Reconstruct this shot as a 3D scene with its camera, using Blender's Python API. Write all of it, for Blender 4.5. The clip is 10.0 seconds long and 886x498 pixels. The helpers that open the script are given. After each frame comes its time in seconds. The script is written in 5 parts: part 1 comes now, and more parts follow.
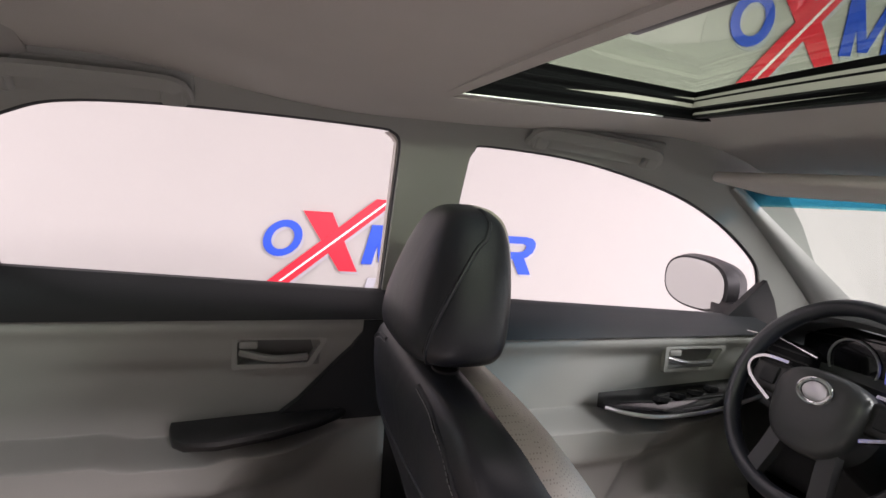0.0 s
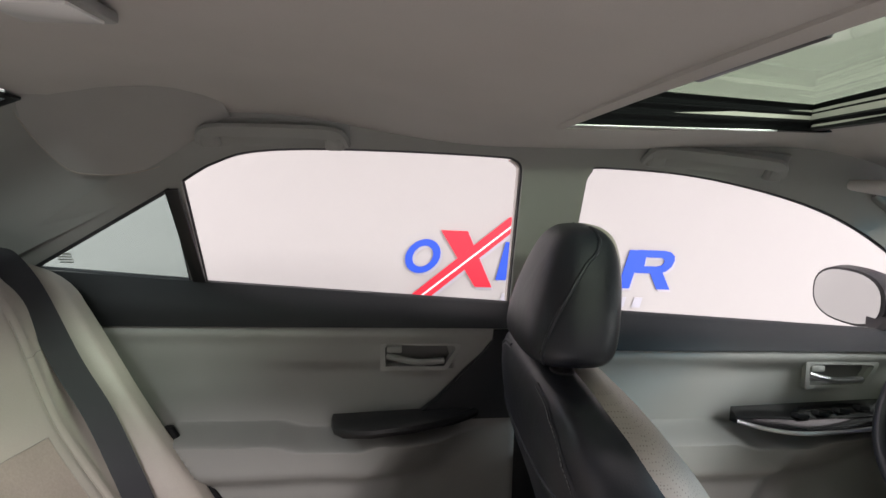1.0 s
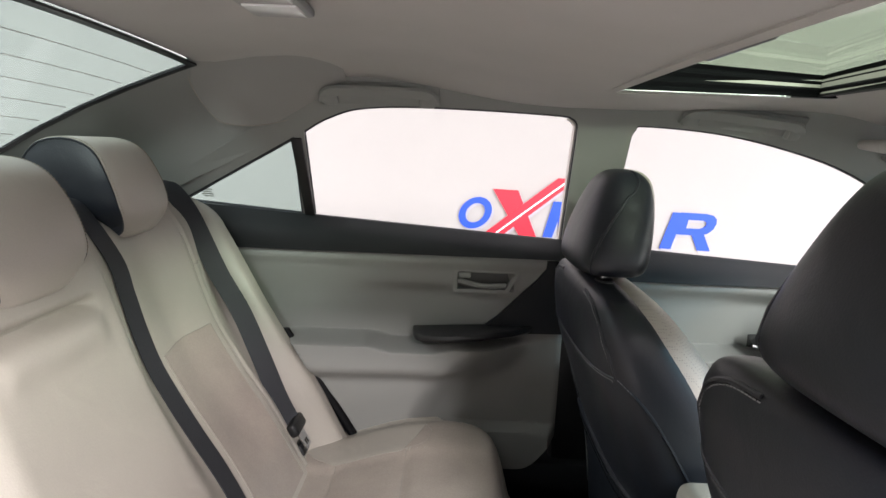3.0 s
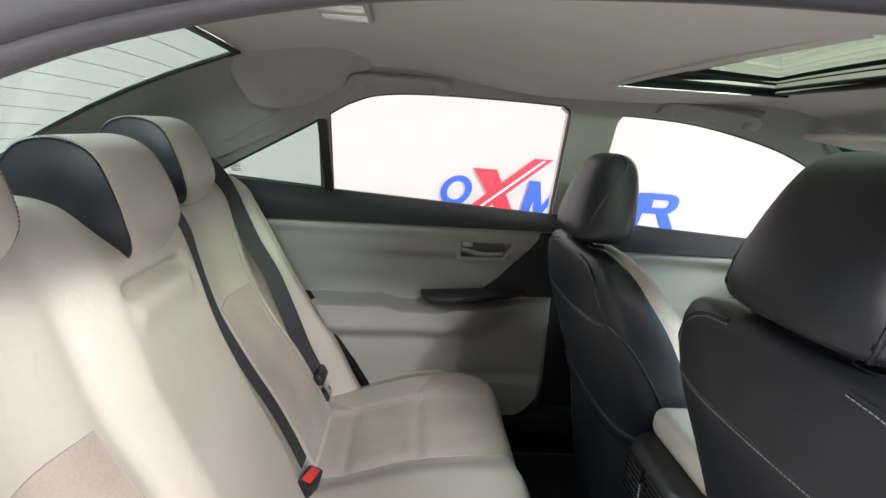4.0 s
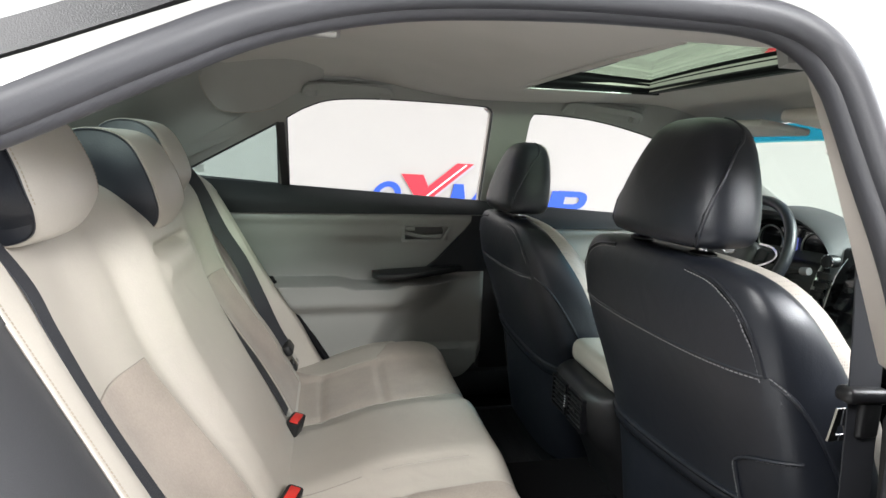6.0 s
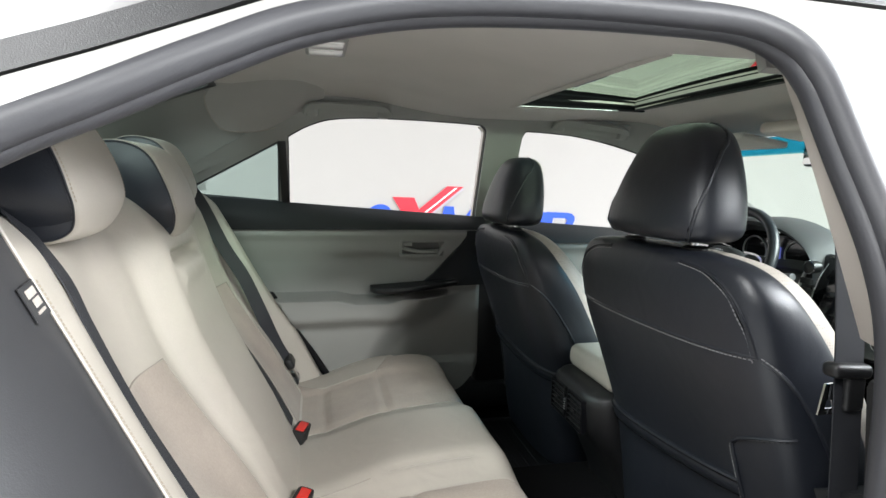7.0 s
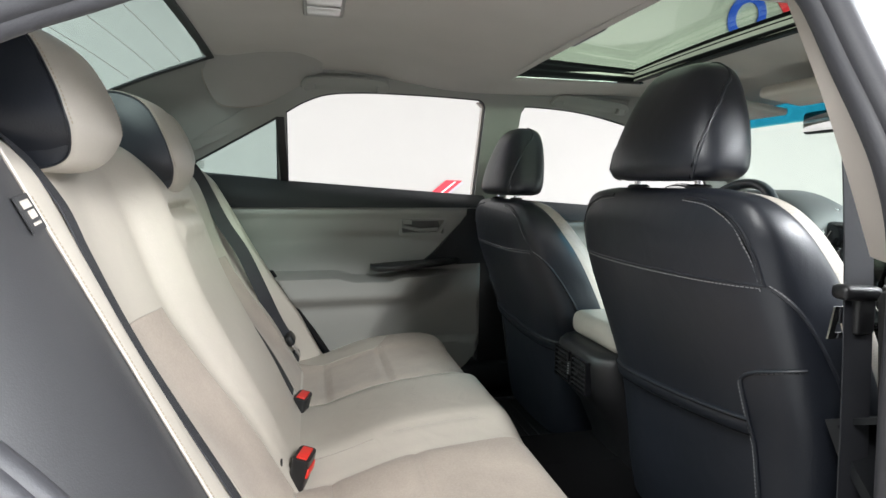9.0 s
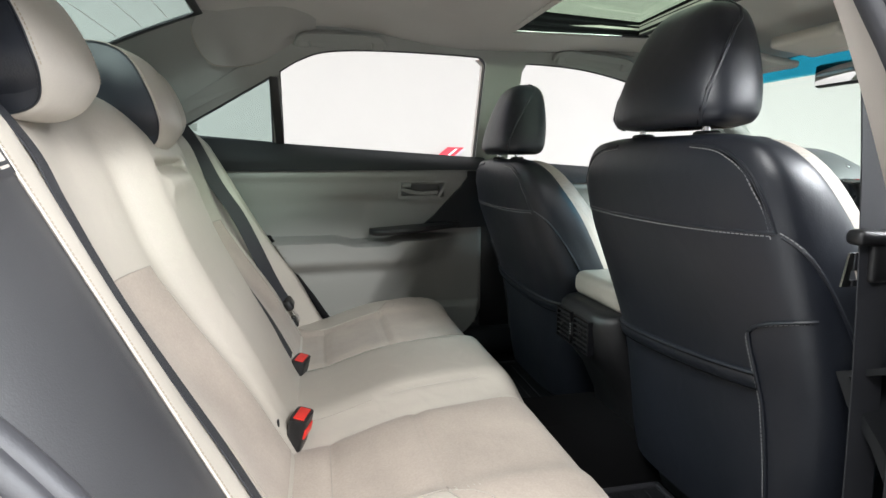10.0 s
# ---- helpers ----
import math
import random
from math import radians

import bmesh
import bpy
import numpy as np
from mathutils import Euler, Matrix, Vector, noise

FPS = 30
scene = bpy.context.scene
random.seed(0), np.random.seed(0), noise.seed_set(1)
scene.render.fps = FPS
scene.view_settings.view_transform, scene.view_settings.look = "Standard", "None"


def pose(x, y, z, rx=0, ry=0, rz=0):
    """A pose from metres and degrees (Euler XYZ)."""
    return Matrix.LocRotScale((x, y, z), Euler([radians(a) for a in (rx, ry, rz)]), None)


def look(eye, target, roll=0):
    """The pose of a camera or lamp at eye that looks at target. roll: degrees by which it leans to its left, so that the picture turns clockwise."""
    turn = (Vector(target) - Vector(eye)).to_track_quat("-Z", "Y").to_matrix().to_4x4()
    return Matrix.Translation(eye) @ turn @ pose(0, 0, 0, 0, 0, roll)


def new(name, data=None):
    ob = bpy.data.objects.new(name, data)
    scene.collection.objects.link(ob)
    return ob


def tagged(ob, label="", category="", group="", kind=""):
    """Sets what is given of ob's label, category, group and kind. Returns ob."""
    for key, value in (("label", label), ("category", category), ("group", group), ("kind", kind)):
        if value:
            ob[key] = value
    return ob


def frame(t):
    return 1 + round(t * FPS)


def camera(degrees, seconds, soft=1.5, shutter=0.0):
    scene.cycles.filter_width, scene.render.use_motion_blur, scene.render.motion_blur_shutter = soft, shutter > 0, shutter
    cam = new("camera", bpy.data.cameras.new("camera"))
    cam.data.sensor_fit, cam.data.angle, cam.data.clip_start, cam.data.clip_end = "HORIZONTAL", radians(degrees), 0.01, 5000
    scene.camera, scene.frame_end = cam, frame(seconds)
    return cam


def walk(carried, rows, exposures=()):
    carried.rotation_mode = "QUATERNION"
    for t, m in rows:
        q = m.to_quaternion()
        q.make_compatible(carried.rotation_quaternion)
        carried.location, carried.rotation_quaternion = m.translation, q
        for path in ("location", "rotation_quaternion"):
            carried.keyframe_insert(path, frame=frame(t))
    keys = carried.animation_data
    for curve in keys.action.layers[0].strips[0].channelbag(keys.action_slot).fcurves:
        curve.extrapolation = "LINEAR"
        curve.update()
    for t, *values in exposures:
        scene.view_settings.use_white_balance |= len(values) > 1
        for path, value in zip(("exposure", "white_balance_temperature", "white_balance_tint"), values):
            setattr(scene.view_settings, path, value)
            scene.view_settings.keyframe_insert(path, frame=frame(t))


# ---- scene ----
cam = camera(74.8, 10.0)
PATH = [
    (0, (0.273, -0.376, 1.226), (0.867, 1.516, 0.966), 4.0),
    (0.5, (0.27, -0.425, 1.255), (0.569, 1.537, 1.006), 2.9),
    (1, (0.273, -0.493, 1.241), (0.403, 1.49, 1.016), 1.3),
    (1.5, (0.255, -0.547, 1.212), (0.296, 1.438, 0.976), 1.5),
    (2, (0.236, -0.597, 1.199), (0.227, 1.384, 0.919), 1.4),
    (2.5, (0.215, -0.672, 1.207), (0.196, 1.303, 0.894), 2.2),
    (3.8, (0.122, -0.91, 1.215), (0.186, 1.048, 0.817), 3.4),
    (4, (0.082, -0.947, 1.219), (0.201, 1.007, 0.808), 3.6),
    (4.5, (0.035, -1.024, 1.226), (0.284, 0.911, 0.789), 4.1),
    (5, (0.03, -1.1, 1.204), (0.35, 0.826, 0.77), 3.6),
    (5.5, (0.013, -1.165, 1.18), (0.367, 0.763, 0.779), 2.7),
    (7, (-0.059, -1.262, 1.123), (0.372, 0.675, 0.875), 1.3),
    (7.5, (-0.065, -1.268, 1.097), (0.371, 0.67, 0.87), 1.3),
    (8, (-0.07, -1.27, 1.067), (0.367, 0.671, 0.866), 0.8),
    (8.5, (-0.07, -1.268, 1.037), (0.372, 0.672, 0.834), 0.8),
    (9, (-0.062, -1.263, 1.016), (0.373, 0.677, 0.798), 0.6),
    (9.5, (-0.053, -1.247, 0.999), (0.37, 0.689, 0.734), 0.3),
    (10, (-0.044, -1.236, 0.982), (0.376, 0.694, 0.67), -0.0),
]
walk(cam, [(t, look(eye, target, roll)) for t, eye, target, roll in PATH], [(0, 0.06, 6700, 27), (0.5, 0.0, 6650, 26), (1.0, 0.04, 6550, 20), (2.5, 0.27, 6500, 18), (4.0, 0.44, 6450, 14), (5.5, 0.36, 6400, 11), (7.0, 0.23, 6270, 8), (10.0, 0.36, 6290, 9)])

# ---- light ----
world = bpy.data.worlds.new("studio_air")
world.use_nodes = True
world.node_tree.nodes["Background"].inputs[0].default_value = (0.9, 0.95, 1.0, 1)
world.node_tree.nodes["Background"].inputs[1].default_value = 0.05
scene.world = world
scene.view_settings.exposure = 0.0


def area_lamp(name, at, target, size_x, size_y, power, colour):
    data = bpy.data.lights.new(name, "AREA")
    data.shape, data.size, data.size_y, data.energy, data.color = "RECTANGLE", size_x, size_y, power, colour
    ob = new(name, data)
    ob.matrix_world = look(at, target)
    return ob


CEIL = 2.86
# Unseen ceiling lamp added to brighten the sign wall.
area_lamp("softbox_light", (0.6, 1.75, CEIL - 0.16), (0.6, 1.85, 0), 5.5, 1.2, 14, (1.0, 0.985, 0.965))
# Unseen key, placed from the shadow edge on the left door.
area_lamp("softbox_light", (1.11, -3.50, 2.54), (0.1, 0.3, 0.6), 0.32, 0.32, 112, (1.0, 0.985, 0.955))
# Unseen fill added to brighten the front seat backs.
area_lamp("softbox_light", (-0.9, -1.8, 2.6), (0.5, -0.4, 0.6), 0.8, 0.6, 47, (1.0, 0.985, 0.96))
# Unseen fill added for the near rear backrest and the front cabin.
area_lamp("softbox_light", (1.55, -2.3, 2.2), (-0.3, -0.4, 0.8), 0.9, 0.7, 27, (1.0, 0.975, 0.95))
# Two unseen ceiling lamps added to light the studio ahead and behind.
area_lamp("softbox_light", (3.7, -1.7, CEIL - 0.16), (3.7, -1.7, 0), 1.6, 2.6, 680, (0.98, 0.99, 1.0))
area_lamp("softbox_light", (-2.6, 0.4, CEIL - 0.16), (-2.6, 0.4, 0), 1.6, 2.4, 170, (0.98, 0.99, 1.0))


# ---- materials ----
def material(name, colour, rough=0.5, metal=0.0, grain=300.0, bump=0.1, vary=0.08, coat=0.0, large=6.0, spec=0.5, sheen=0.0, crease=0.0):
    m = bpy.data.materials.new(name)
    m.use_nodes = True
    nt = m.node_tree
    b = nt.nodes["Principled BSDF"]
    b.inputs["Roughness"].default_value = rough
    b.inputs["Metallic"].default_value = metal
    b.inputs["Coat Weight"].default_value = coat
    b.inputs["Specular IOR Level"].default_value = spec
    b.inputs["Sheen Weight"].default_value = sheen
    co = nt.nodes.new("ShaderNodeTexCoord")
    big = nt.nodes.new("ShaderNodeTexNoise")
    big.inputs["Scale"].default_value = large
    big.inputs["Detail"].default_value = 4
    fine = nt.nodes.new("ShaderNodeTexNoise")
    fine.inputs["Scale"].default_value = grain
    fine.inputs["Detail"].default_value = 3
    nt.links.new(co.outputs["Object"], big.inputs["Vector"])
    nt.links.new(co.outputs["Object"], fine.inputs["Vector"])
    add = nt.nodes.new("ShaderNodeMath")
    add.operation = "MULTIPLY_ADD"
    nt.links.new(big.outputs["Fac"], add.inputs[0])
    add.inputs[1].default_value = 0.65
    half = nt.nodes.new("ShaderNodeMath")
    half.operation = "MULTIPLY"
    nt.links.new(fine.outputs["Fac"], half.inputs[0])
    half.inputs[1].default_value = 0.35
    nt.links.new(half.outputs[0], add.inputs[2])
    mix = nt.nodes.new("ShaderNodeMix")
    mix.data_type = "RGBA"
    dark = [c * (1 - 2.2 * vary) for c in colour]
    lite = [min(1, c * (1 + 2.2 * vary)) for c in colour]
    mix.inputs["A"].default_value = (*dark, 1)
    mix.inputs["B"].default_value = (*lite, 1)
    nt.links.new(add.outputs[0], mix.inputs["Factor"])
    nt.links.new(mix.outputs["Result"], b.inputs["Base Color"])
    if bump:
        bn = nt.nodes.new("ShaderNodeBump")
        bn.inputs["Strength"].default_value = bump
        bn.inputs["Distance"].default_value = 0.002
        nt.links.new(fine.outputs["Fac"], bn.inputs["Height"])
        nt.links.new(bn.outputs["Normal"], b.inputs["Normal"])
        if crease:
            fold = nt.nodes.new("ShaderNodeTexNoise")
            fold.inputs["Scale"].default_value = 13.0
            fold.inputs["Detail"].default_value = 2.5
            fold.inputs["Distortion"].default_value = 0.8
            nt.links.new(co.outputs["Object"], fold.inputs["Vector"])
            wide = nt.nodes.new("ShaderNodeBump")
            wide.inputs["Strength"].default_value = crease
            wide.inputs["Distance"].default_value = 0.02
            nt.links.new(fold.outputs["Fac"], wide.inputs["Height"])
            nt.links.new(wide.outputs["Normal"], bn.inputs["Normal"])
    return m


def glass(name, tint, gloss=0.10):
    m = bpy.data.materials.new(name)
    m.use_nodes = True
    nt = m.node_tree
    nt.nodes.clear()
    out = nt.nodes.new("ShaderNodeOutputMaterial")
    mix = nt.nodes.new("ShaderNodeMixShader")
    tr = nt.nodes.new("ShaderNodeBsdfTransparent")
    tr.inputs[0].default_value = (*tint, 1)
    gl = nt.nodes.new("ShaderNodeBsdfGlossy")
    gl.inputs["Roughness"].default_value = 0.02
    lw = nt.nodes.new("ShaderNodeLayerWeight")
    lw.inputs["Blend"].default_value = 0.5
    po = nt.nodes.new("ShaderNodeMath")
    po.operation = "POWER"
    po.inputs[1].default_value = 4.0
    sc = nt.nodes.new("ShaderNodeMath")
    sc.operation = "MULTIPLY_ADD"
    sc.inputs[1].default_value = gloss
    sc.inputs[2].default_value = 0.015
    nt.links.new(lw.outputs["Facing"], po.inputs[0])
    nt.links.new(po.outputs[0], sc.inputs[0])
    nt.links.new(sc.outputs[0], mix.inputs[0])
    nt.links.new(tr.outputs[0], mix.inputs[1])
    nt.links.new(gl.outputs[0], mix.inputs[2])
    nt.links.new(mix.outputs[0], out.inputs[0])
    return m


def glow(name, colour, strength):
    m = bpy.data.materials.new(name)
    m.use_nodes = True
    b = m.node_tree.nodes["Principled BSDF"]
    b.inputs["Base Color"].default_value = (*colour, 1)
    b.inputs["Emission Color"].default_value = (*colour, 1)
    b.inputs["Emission Strength"].default_value = strength
    return m


M_LEATHER = material("taupe_leather", (0.445, 0.407, 0.358), 0.42, grain=420, bump=0.14, vary=0.07, crease=0.10)


def perforate(m, scale, depth):
    """Small dark holes in even spacing over a leather."""
    nt = m.node_tree
    b = nt.nodes["Principled BSDF"]
    co = nt.nodes.new("ShaderNodeTexCoord")
    dots = nt.nodes.new("ShaderNodeTexVoronoi")
    dots.inputs["Scale"].default_value = scale
    dots.inputs["Randomness"].default_value = 0.15
    nt.links.new(co.outputs["Object"], dots.inputs["Vector"])
    edge = nt.nodes.new("ShaderNodeMapRange")
    edge.inputs["From Min"].default_value = 0.18
    edge.inputs["From Max"].default_value = 0.32
    edge.inputs["To Min"].default_value = depth
    edge.inputs["To Max"].default_value = 1.0
    nt.links.new(dots.outputs["Distance"], edge.inputs["Value"])
    mix = nt.nodes.new("ShaderNodeMix")
    mix.data_type = "RGBA"
    mix.blend_type = "MULTIPLY"
    mix.inputs["Factor"].default_value = 1.0
    old = b.inputs["Base Color"].links[0].from_socket
    nt.links.new(old, mix.inputs["A"])
    nt.links.new(edge.outputs["Result"], mix.inputs["B"])
    nt.links.new(mix.outputs["Result"], b.inputs["Base Color"])
    return m


M_PERF = perforate(material("perforated_leather", (0.47, 0.43, 0.38), 0.5, grain=420, bump=0.14, vary=0.07, crease=0.08), 240, 0.6)
M_SUEDE = material("beige_suede", (0.367, 0.313, 0.268), 0.9, grain=260, bump=0.25, vary=0.2, sheen=0.12, large=8, crease=0.10)
M_BLACK = material("black_leather", (0.0125, 0.0148, 0.0212), 0.42, grain=420, bump=0.12, vary=0.12, spec=0.6, crease=0.06)
M_VINYL = material("charcoal_vinyl", (0.012, 0.013, 0.015), 0.58, grain=600, bump=0.25, vary=0.08, spec=0.35)
M_PLASTIC = material("black_plastic", (0.012, 0.012, 0.013), 0.42, grain=700, bump=0.2, vary=0.08)
M_GLOSS = material("gloss_black", (0.01, 0.01, 0.012), 0.12, bump=0.0, vary=0.05, coat=0.5)
M_LINER = material("headliner_cloth", (0.45, 0.425, 0.395), 0.95, grain=900, bump=0.3, vary=0.06, crease=0.04)
M_TRIM = material("taupe_trim", (0.272, 0.270, 0.256), 0.55, grain=650, bump=0.25, vary=0.04)
# Trim darkened for the handle hollow: its shade is painted in.
M_CUP_SHADE = material("handle_cup_shade", (0.11, 0.108, 0.104), 0.6, grain=650, bump=0.2, vary=0.04)
M_PILLAR = material("grey_pillar_trim", (0.27, 0.27, 0.253), 0.6, grain=650, bump=0.25, vary=0.04)
# Headliner cloth darkened: the rear corner's shade is put into its colour.
M_CORNER_SHADE = material("headliner_corner_shaded", (0.335, 0.322, 0.302), 0.9, grain=900, bump=0.3, vary=0.05)
M_TRIM_LIGHT = material("light_trim", (0.52, 0.475, 0.43), 0.6, grain=650, bump=0.15, vary=0.03)
M_RUBBER = material("rubber_seal", (0.035, 0.035, 0.04), 0.5, grain=500, bump=0.1, vary=0.08)
M_CARPET = material("black_carpet", (0.006, 0.006, 0.0065), 1.0, grain=700, bump=0.6, vary=0.2, spec=0.08)
M_PAINT = material("white_car_paint", (0.29, 0.284, 0.270), 0.25, bump=0.0, vary=0.01, coat=0.6)
M_BELT = material("belt_webbing", (0.024, 0.025, 0.030), 0.6, grain=1200, bump=0.3, vary=0.08)
M_CHROME = material("chrome", (0.75, 0.75, 0.77), 0.15, metal=1.0, bump=0.0, vary=0.02)
M_SILVER = material("silver_plastic", (0.55, 0.55, 0.56), 0.3, metal=0.8, bump=0.0, vary=0.02)
M_RED = material("red_button", (0.65, 0.03, 0.02), 0.4, bump=0.0, vary=0.04)
M_WALL = material("studio_wall", (0.86, 0.85, 0.84), 0.8, grain=60, bump=0.05, vary=0.01)
M_WALL_GREY = material("grey_unseen_wall", (0.30, 0.297, 0.293), 0.8, grain=60, bump=0.05, vary=0.03)
M_SIGN_WALL = material("sign_wall", (0.405, 0.388, 0.370), 0.85, grain=60, bump=0.05, vary=0.012)
M_ROOF_GREY = material("roof_side_grey", (0.16, 0.155, 0.155), 0.35, bump=0.0, vary=0.04, coat=0.3)
M_FLOOR = material("studio_floor", (0.55, 0.545, 0.535), 0.35, grain=40, bump=0.05, vary=0.02)
M_CEIL = material("studio_ceiling", (0.20, 0.20, 0.205), 0.9, grain=60, bump=0.05, vary=0.03)
M_SIGN_RED = material("sign_red", (0.72, 0.015, 0.035), 0.5, bump=0.0, vary=0.02)
M_SIGN_BLUE = material("sign_blue", (0.01, 0.07, 0.55), 0.5, bump=0.0, vary=0.02)
# Grey of the small sign bars and of the painted drop shadows.
M_SIGN_GREY_SHADOW = material("sign_grey_and_shadow", (0.42, 0.42, 0.46), 0.6, bump=0.0, vary=0.02)
M_SIGN_WHITE = material("sign_white", (0.86, 0.85, 0.84), 0.5, bump=0.0, vary=0.01)
M_SEAM = material("seam_shadow", (0.33, 0.30, 0.262), 0.7, bump=0.0, vary=0.05)
M_TAN = material("tan_thread", (0.37, 0.32, 0.26), 0.8, bump=0.0, vary=0.05)
M_DASH = material("soft_dash_vinyl", (0.055, 0.057, 0.06), 0.6, grain=600, bump=0.25, vary=0.06)
M_JET = material("jet_black", (0.005, 0.005, 0.006), 0.5, bump=0.0, vary=0.05, spec=0.1)
M_SIDE = material("grey_vinyl", (0.038, 0.038, 0.041), 0.42, grain=500, bump=0.12, vary=0.05)
M_STITCH = material("pale_stitch", (0.26, 0.26, 0.265), 0.7, bump=0.0, vary=0.05)
M_MIRROR = material("mirror_glass", (0.85, 0.86, 0.86), 0.02, metal=1.0, bump=0.0, vary=0.01)
M_GLASS = glass("tinted_glass", (0.70, 0.775, 0.755))
M_SHIELD = glass("windshield_glass", (0.88, 0.93, 0.90))
M_BAND = glass("shade_band", (0.14, 0.52, 0.64))
M_SUNGLASS = glass("sunroof_glass", (0.70, 0.79, 0.69), 0.35)
M_LENS = material("lamp_lens", (0.75, 0.74, 0.72), 0.15, bump=0.0, vary=0.02)
M_SCREEN = glow("screen_blue", (0.12, 0.14, 0.45), 0.6)


# ---- building helpers ----
def part(name, bm, mat, parent=None, label="", smooth=True, category="", group="", kind=""):
    bmesh.ops.recalc_face_normals(bm, faces=bm.faces)
    me = bpy.data.meshes.new(name)
    bm.to_mesh(me)
    bm.free()
    if smooth:
        for p in me.polygons:
            p.use_smooth = True
        me.set_sharp_from_angle(angle=radians(38))
    me.materials.append(mat)
    ob = new(name, me)
    ob.parent = parent
    return tagged(ob, label, category, group, kind)


def thing(name, label, category, group="", at=(0, 0, 0)):
    ob = new(name)
    ob.empty_display_size = 0.05
    ob.location = at
    return tagged(ob, label, category, group)


def catmull(pts, per=6, closed=False):
    """A smooth line through points of any dimension."""
    p = [np.array(q, float) for q in pts]
    n, out = len(p), []
    for i in range(n if closed else n - 1):
        if closed:
            a, b, c, d = p[i - 1], p[i], p[(i + 1) % n], p[(i + 2) % n]
        else:
            a, b, c, d = p[max(i - 1, 0)], p[i], p[i + 1], p[min(i + 2, n - 1)]
        for k in range(per):
            t = k / per
            out.append(0.5 * (2 * b + (c - a) * t + (2 * a - 5 * b + 4 * c - d) * t * t + (3 * b - a - 3 * c + d) * t ** 3))
    if not closed:
        out.append(p[-1])
    return out


def loft(rings, caps=True, closed=True):
    bm = bmesh.new()
    rows = [[bm.verts.new(tuple(v)) for v in r] for r in rings]
    m = len(rows[0])
    for a, b in zip(rows, rows[1:]):
        for i in range(m if closed else m - 1):
            j = (i + 1) % m
            bm.faces.new((a[i], a[j], b[j], b[i]))
    if caps and closed:
        bm.faces.new(rows[0][::-1])
        bm.faces.new(rows[-1])
    return bm


def superring(xc, yc, z, a, b, n, m=40, lean=0.0):
    """A rounded ring at height z: half depth a along x, half width b along y."""
    out = []
    for i in range(m):
        t = 2 * math.pi * i / m
        c, s = math.cos(t), math.sin(t)
        x = a * math.copysign(abs(c) ** (2 / n), c)
        y = b * math.copysign(abs(s) ** (2 / n), s)
        out.append((xc + x, yc + y, z + lean * x))
    return out


def slab(rows, per=5, n=3.2, m=40, lean=0.0):
    """A padded body from rows of (z, xc, half depth, half width)."""
    return loft([superring(x, 0, z, a, b, n, m, lean) for z, x, a, b in catmull(rows, per)])


def rbox(cx, cy, cz, sx, sy, sz, r=0.006, seg=2, rot=None):
    bm = bmesh.new()
    bmesh.ops.create_cube(bm, size=1)
    bmesh.ops.scale(bm, vec=(sx, sy, sz), verts=bm.verts)
    if r:
        bmesh.ops.bevel(bm, geom=bm.edges[:], offset=min(r, 0.45 * min(sx, sy, sz)), segments=seg, affect="EDGES", profile=0.5)
    m = Matrix.Translation((cx, cy, cz))
    if rot:
        m = m @ Euler([radians(q) for q in rot]).to_matrix().to_4x4()
    bmesh.ops.transform(bm, matrix=m, verts=bm.verts)
    return bm


def sweep(path, profile, closed=False, up=(0, 0, 1), caps=True):
    """Sweeps a profile of (side, up) pairs along a path."""
    p = [Vector(q) for q in path]
    n, rings = len(p), []
    for i in range(n):
        d = (p[(i + 1) % n] - p[i - 1]) if closed else (p[min(i + 1, n - 1)] - p[max(i - 1, 0)])
        d.normalize()
        side = d.cross(Vector(up)).normalized()
        top = side.cross(d)
        rings.append([p[i] + side * a + top * b for a, b in profile])
    if closed:
        rings.append(rings[0])
    bm = loft(rings, caps and not closed)
    if closed:
        bmesh.ops.remove_doubles(bm, verts=bm.verts, dist=1e-5)
    return bm


def circle(r, n=10, squash=1.0):
    return [(r * math.cos(2 * math.pi * i / n), r * squash * math.sin(2 * math.pi * i / n)) for i in range(n)]


def tube(path, r, n=8, closed=False, up=(0, 0, 1)):
    return sweep(path, circle(r, n), closed, up)


def ribbon(path, width, thick, across):
    """A strap along a path; across is the direction of its width."""
    a = Vector(across).normalized()
    p, rings = [Vector(q) for q in path], []
    for i in range(len(p)):
        d = (p[min(i + 1, len(p) - 1)] - p[max(i - 1, 0)]).normalized()
        nrm = d.cross(a).normalized()
        w = nrm.cross(d).normalized() * width / 2
        h = nrm * thick / 2
        rings.append([p[i] - w - h, p[i] + w - h, p[i] + w + h, p[i] - w + h])
    return loft(rings)


def field(f, us, vs, thick, direction):
    """A sheet f(u, v) over a grid, with depth along a direction."""
    d = Vector(direction) * thick
    bm = bmesh.new()
    top = [[bm.verts.new(Vector(f(u, v))) for v in vs] for u in us]
    low = [[bm.verts.new(q.co + d) for q in row] for row in top]
    nu, nv = len(us), len(vs)
    for i in range(nu - 1):
        for j in range(nv - 1):
            bm.faces.new((top[i][j], top[i + 1][j], top[i + 1][j + 1], top[i][j + 1]))
            bm.faces.new((low[i][j + 1], low[i + 1][j + 1], low[i + 1][j], low[i][j]))
    for i in range(nu - 1):
        bm.faces.new((top[i + 1][0], top[i][0], low[i][0], low[i + 1][0]))
        bm.faces.new((top[i][-1], top[i + 1][-1], low[i + 1][-1], low[i][-1]))
    for j in range(nv - 1):
        bm.faces.new((top[0][j], top[0][j + 1], low[0][j + 1], low[0][j]))
        bm.faces.new((top[-1][j + 1], top[-1][j], low[-1][j], low[-1][j + 1]))
    return bm


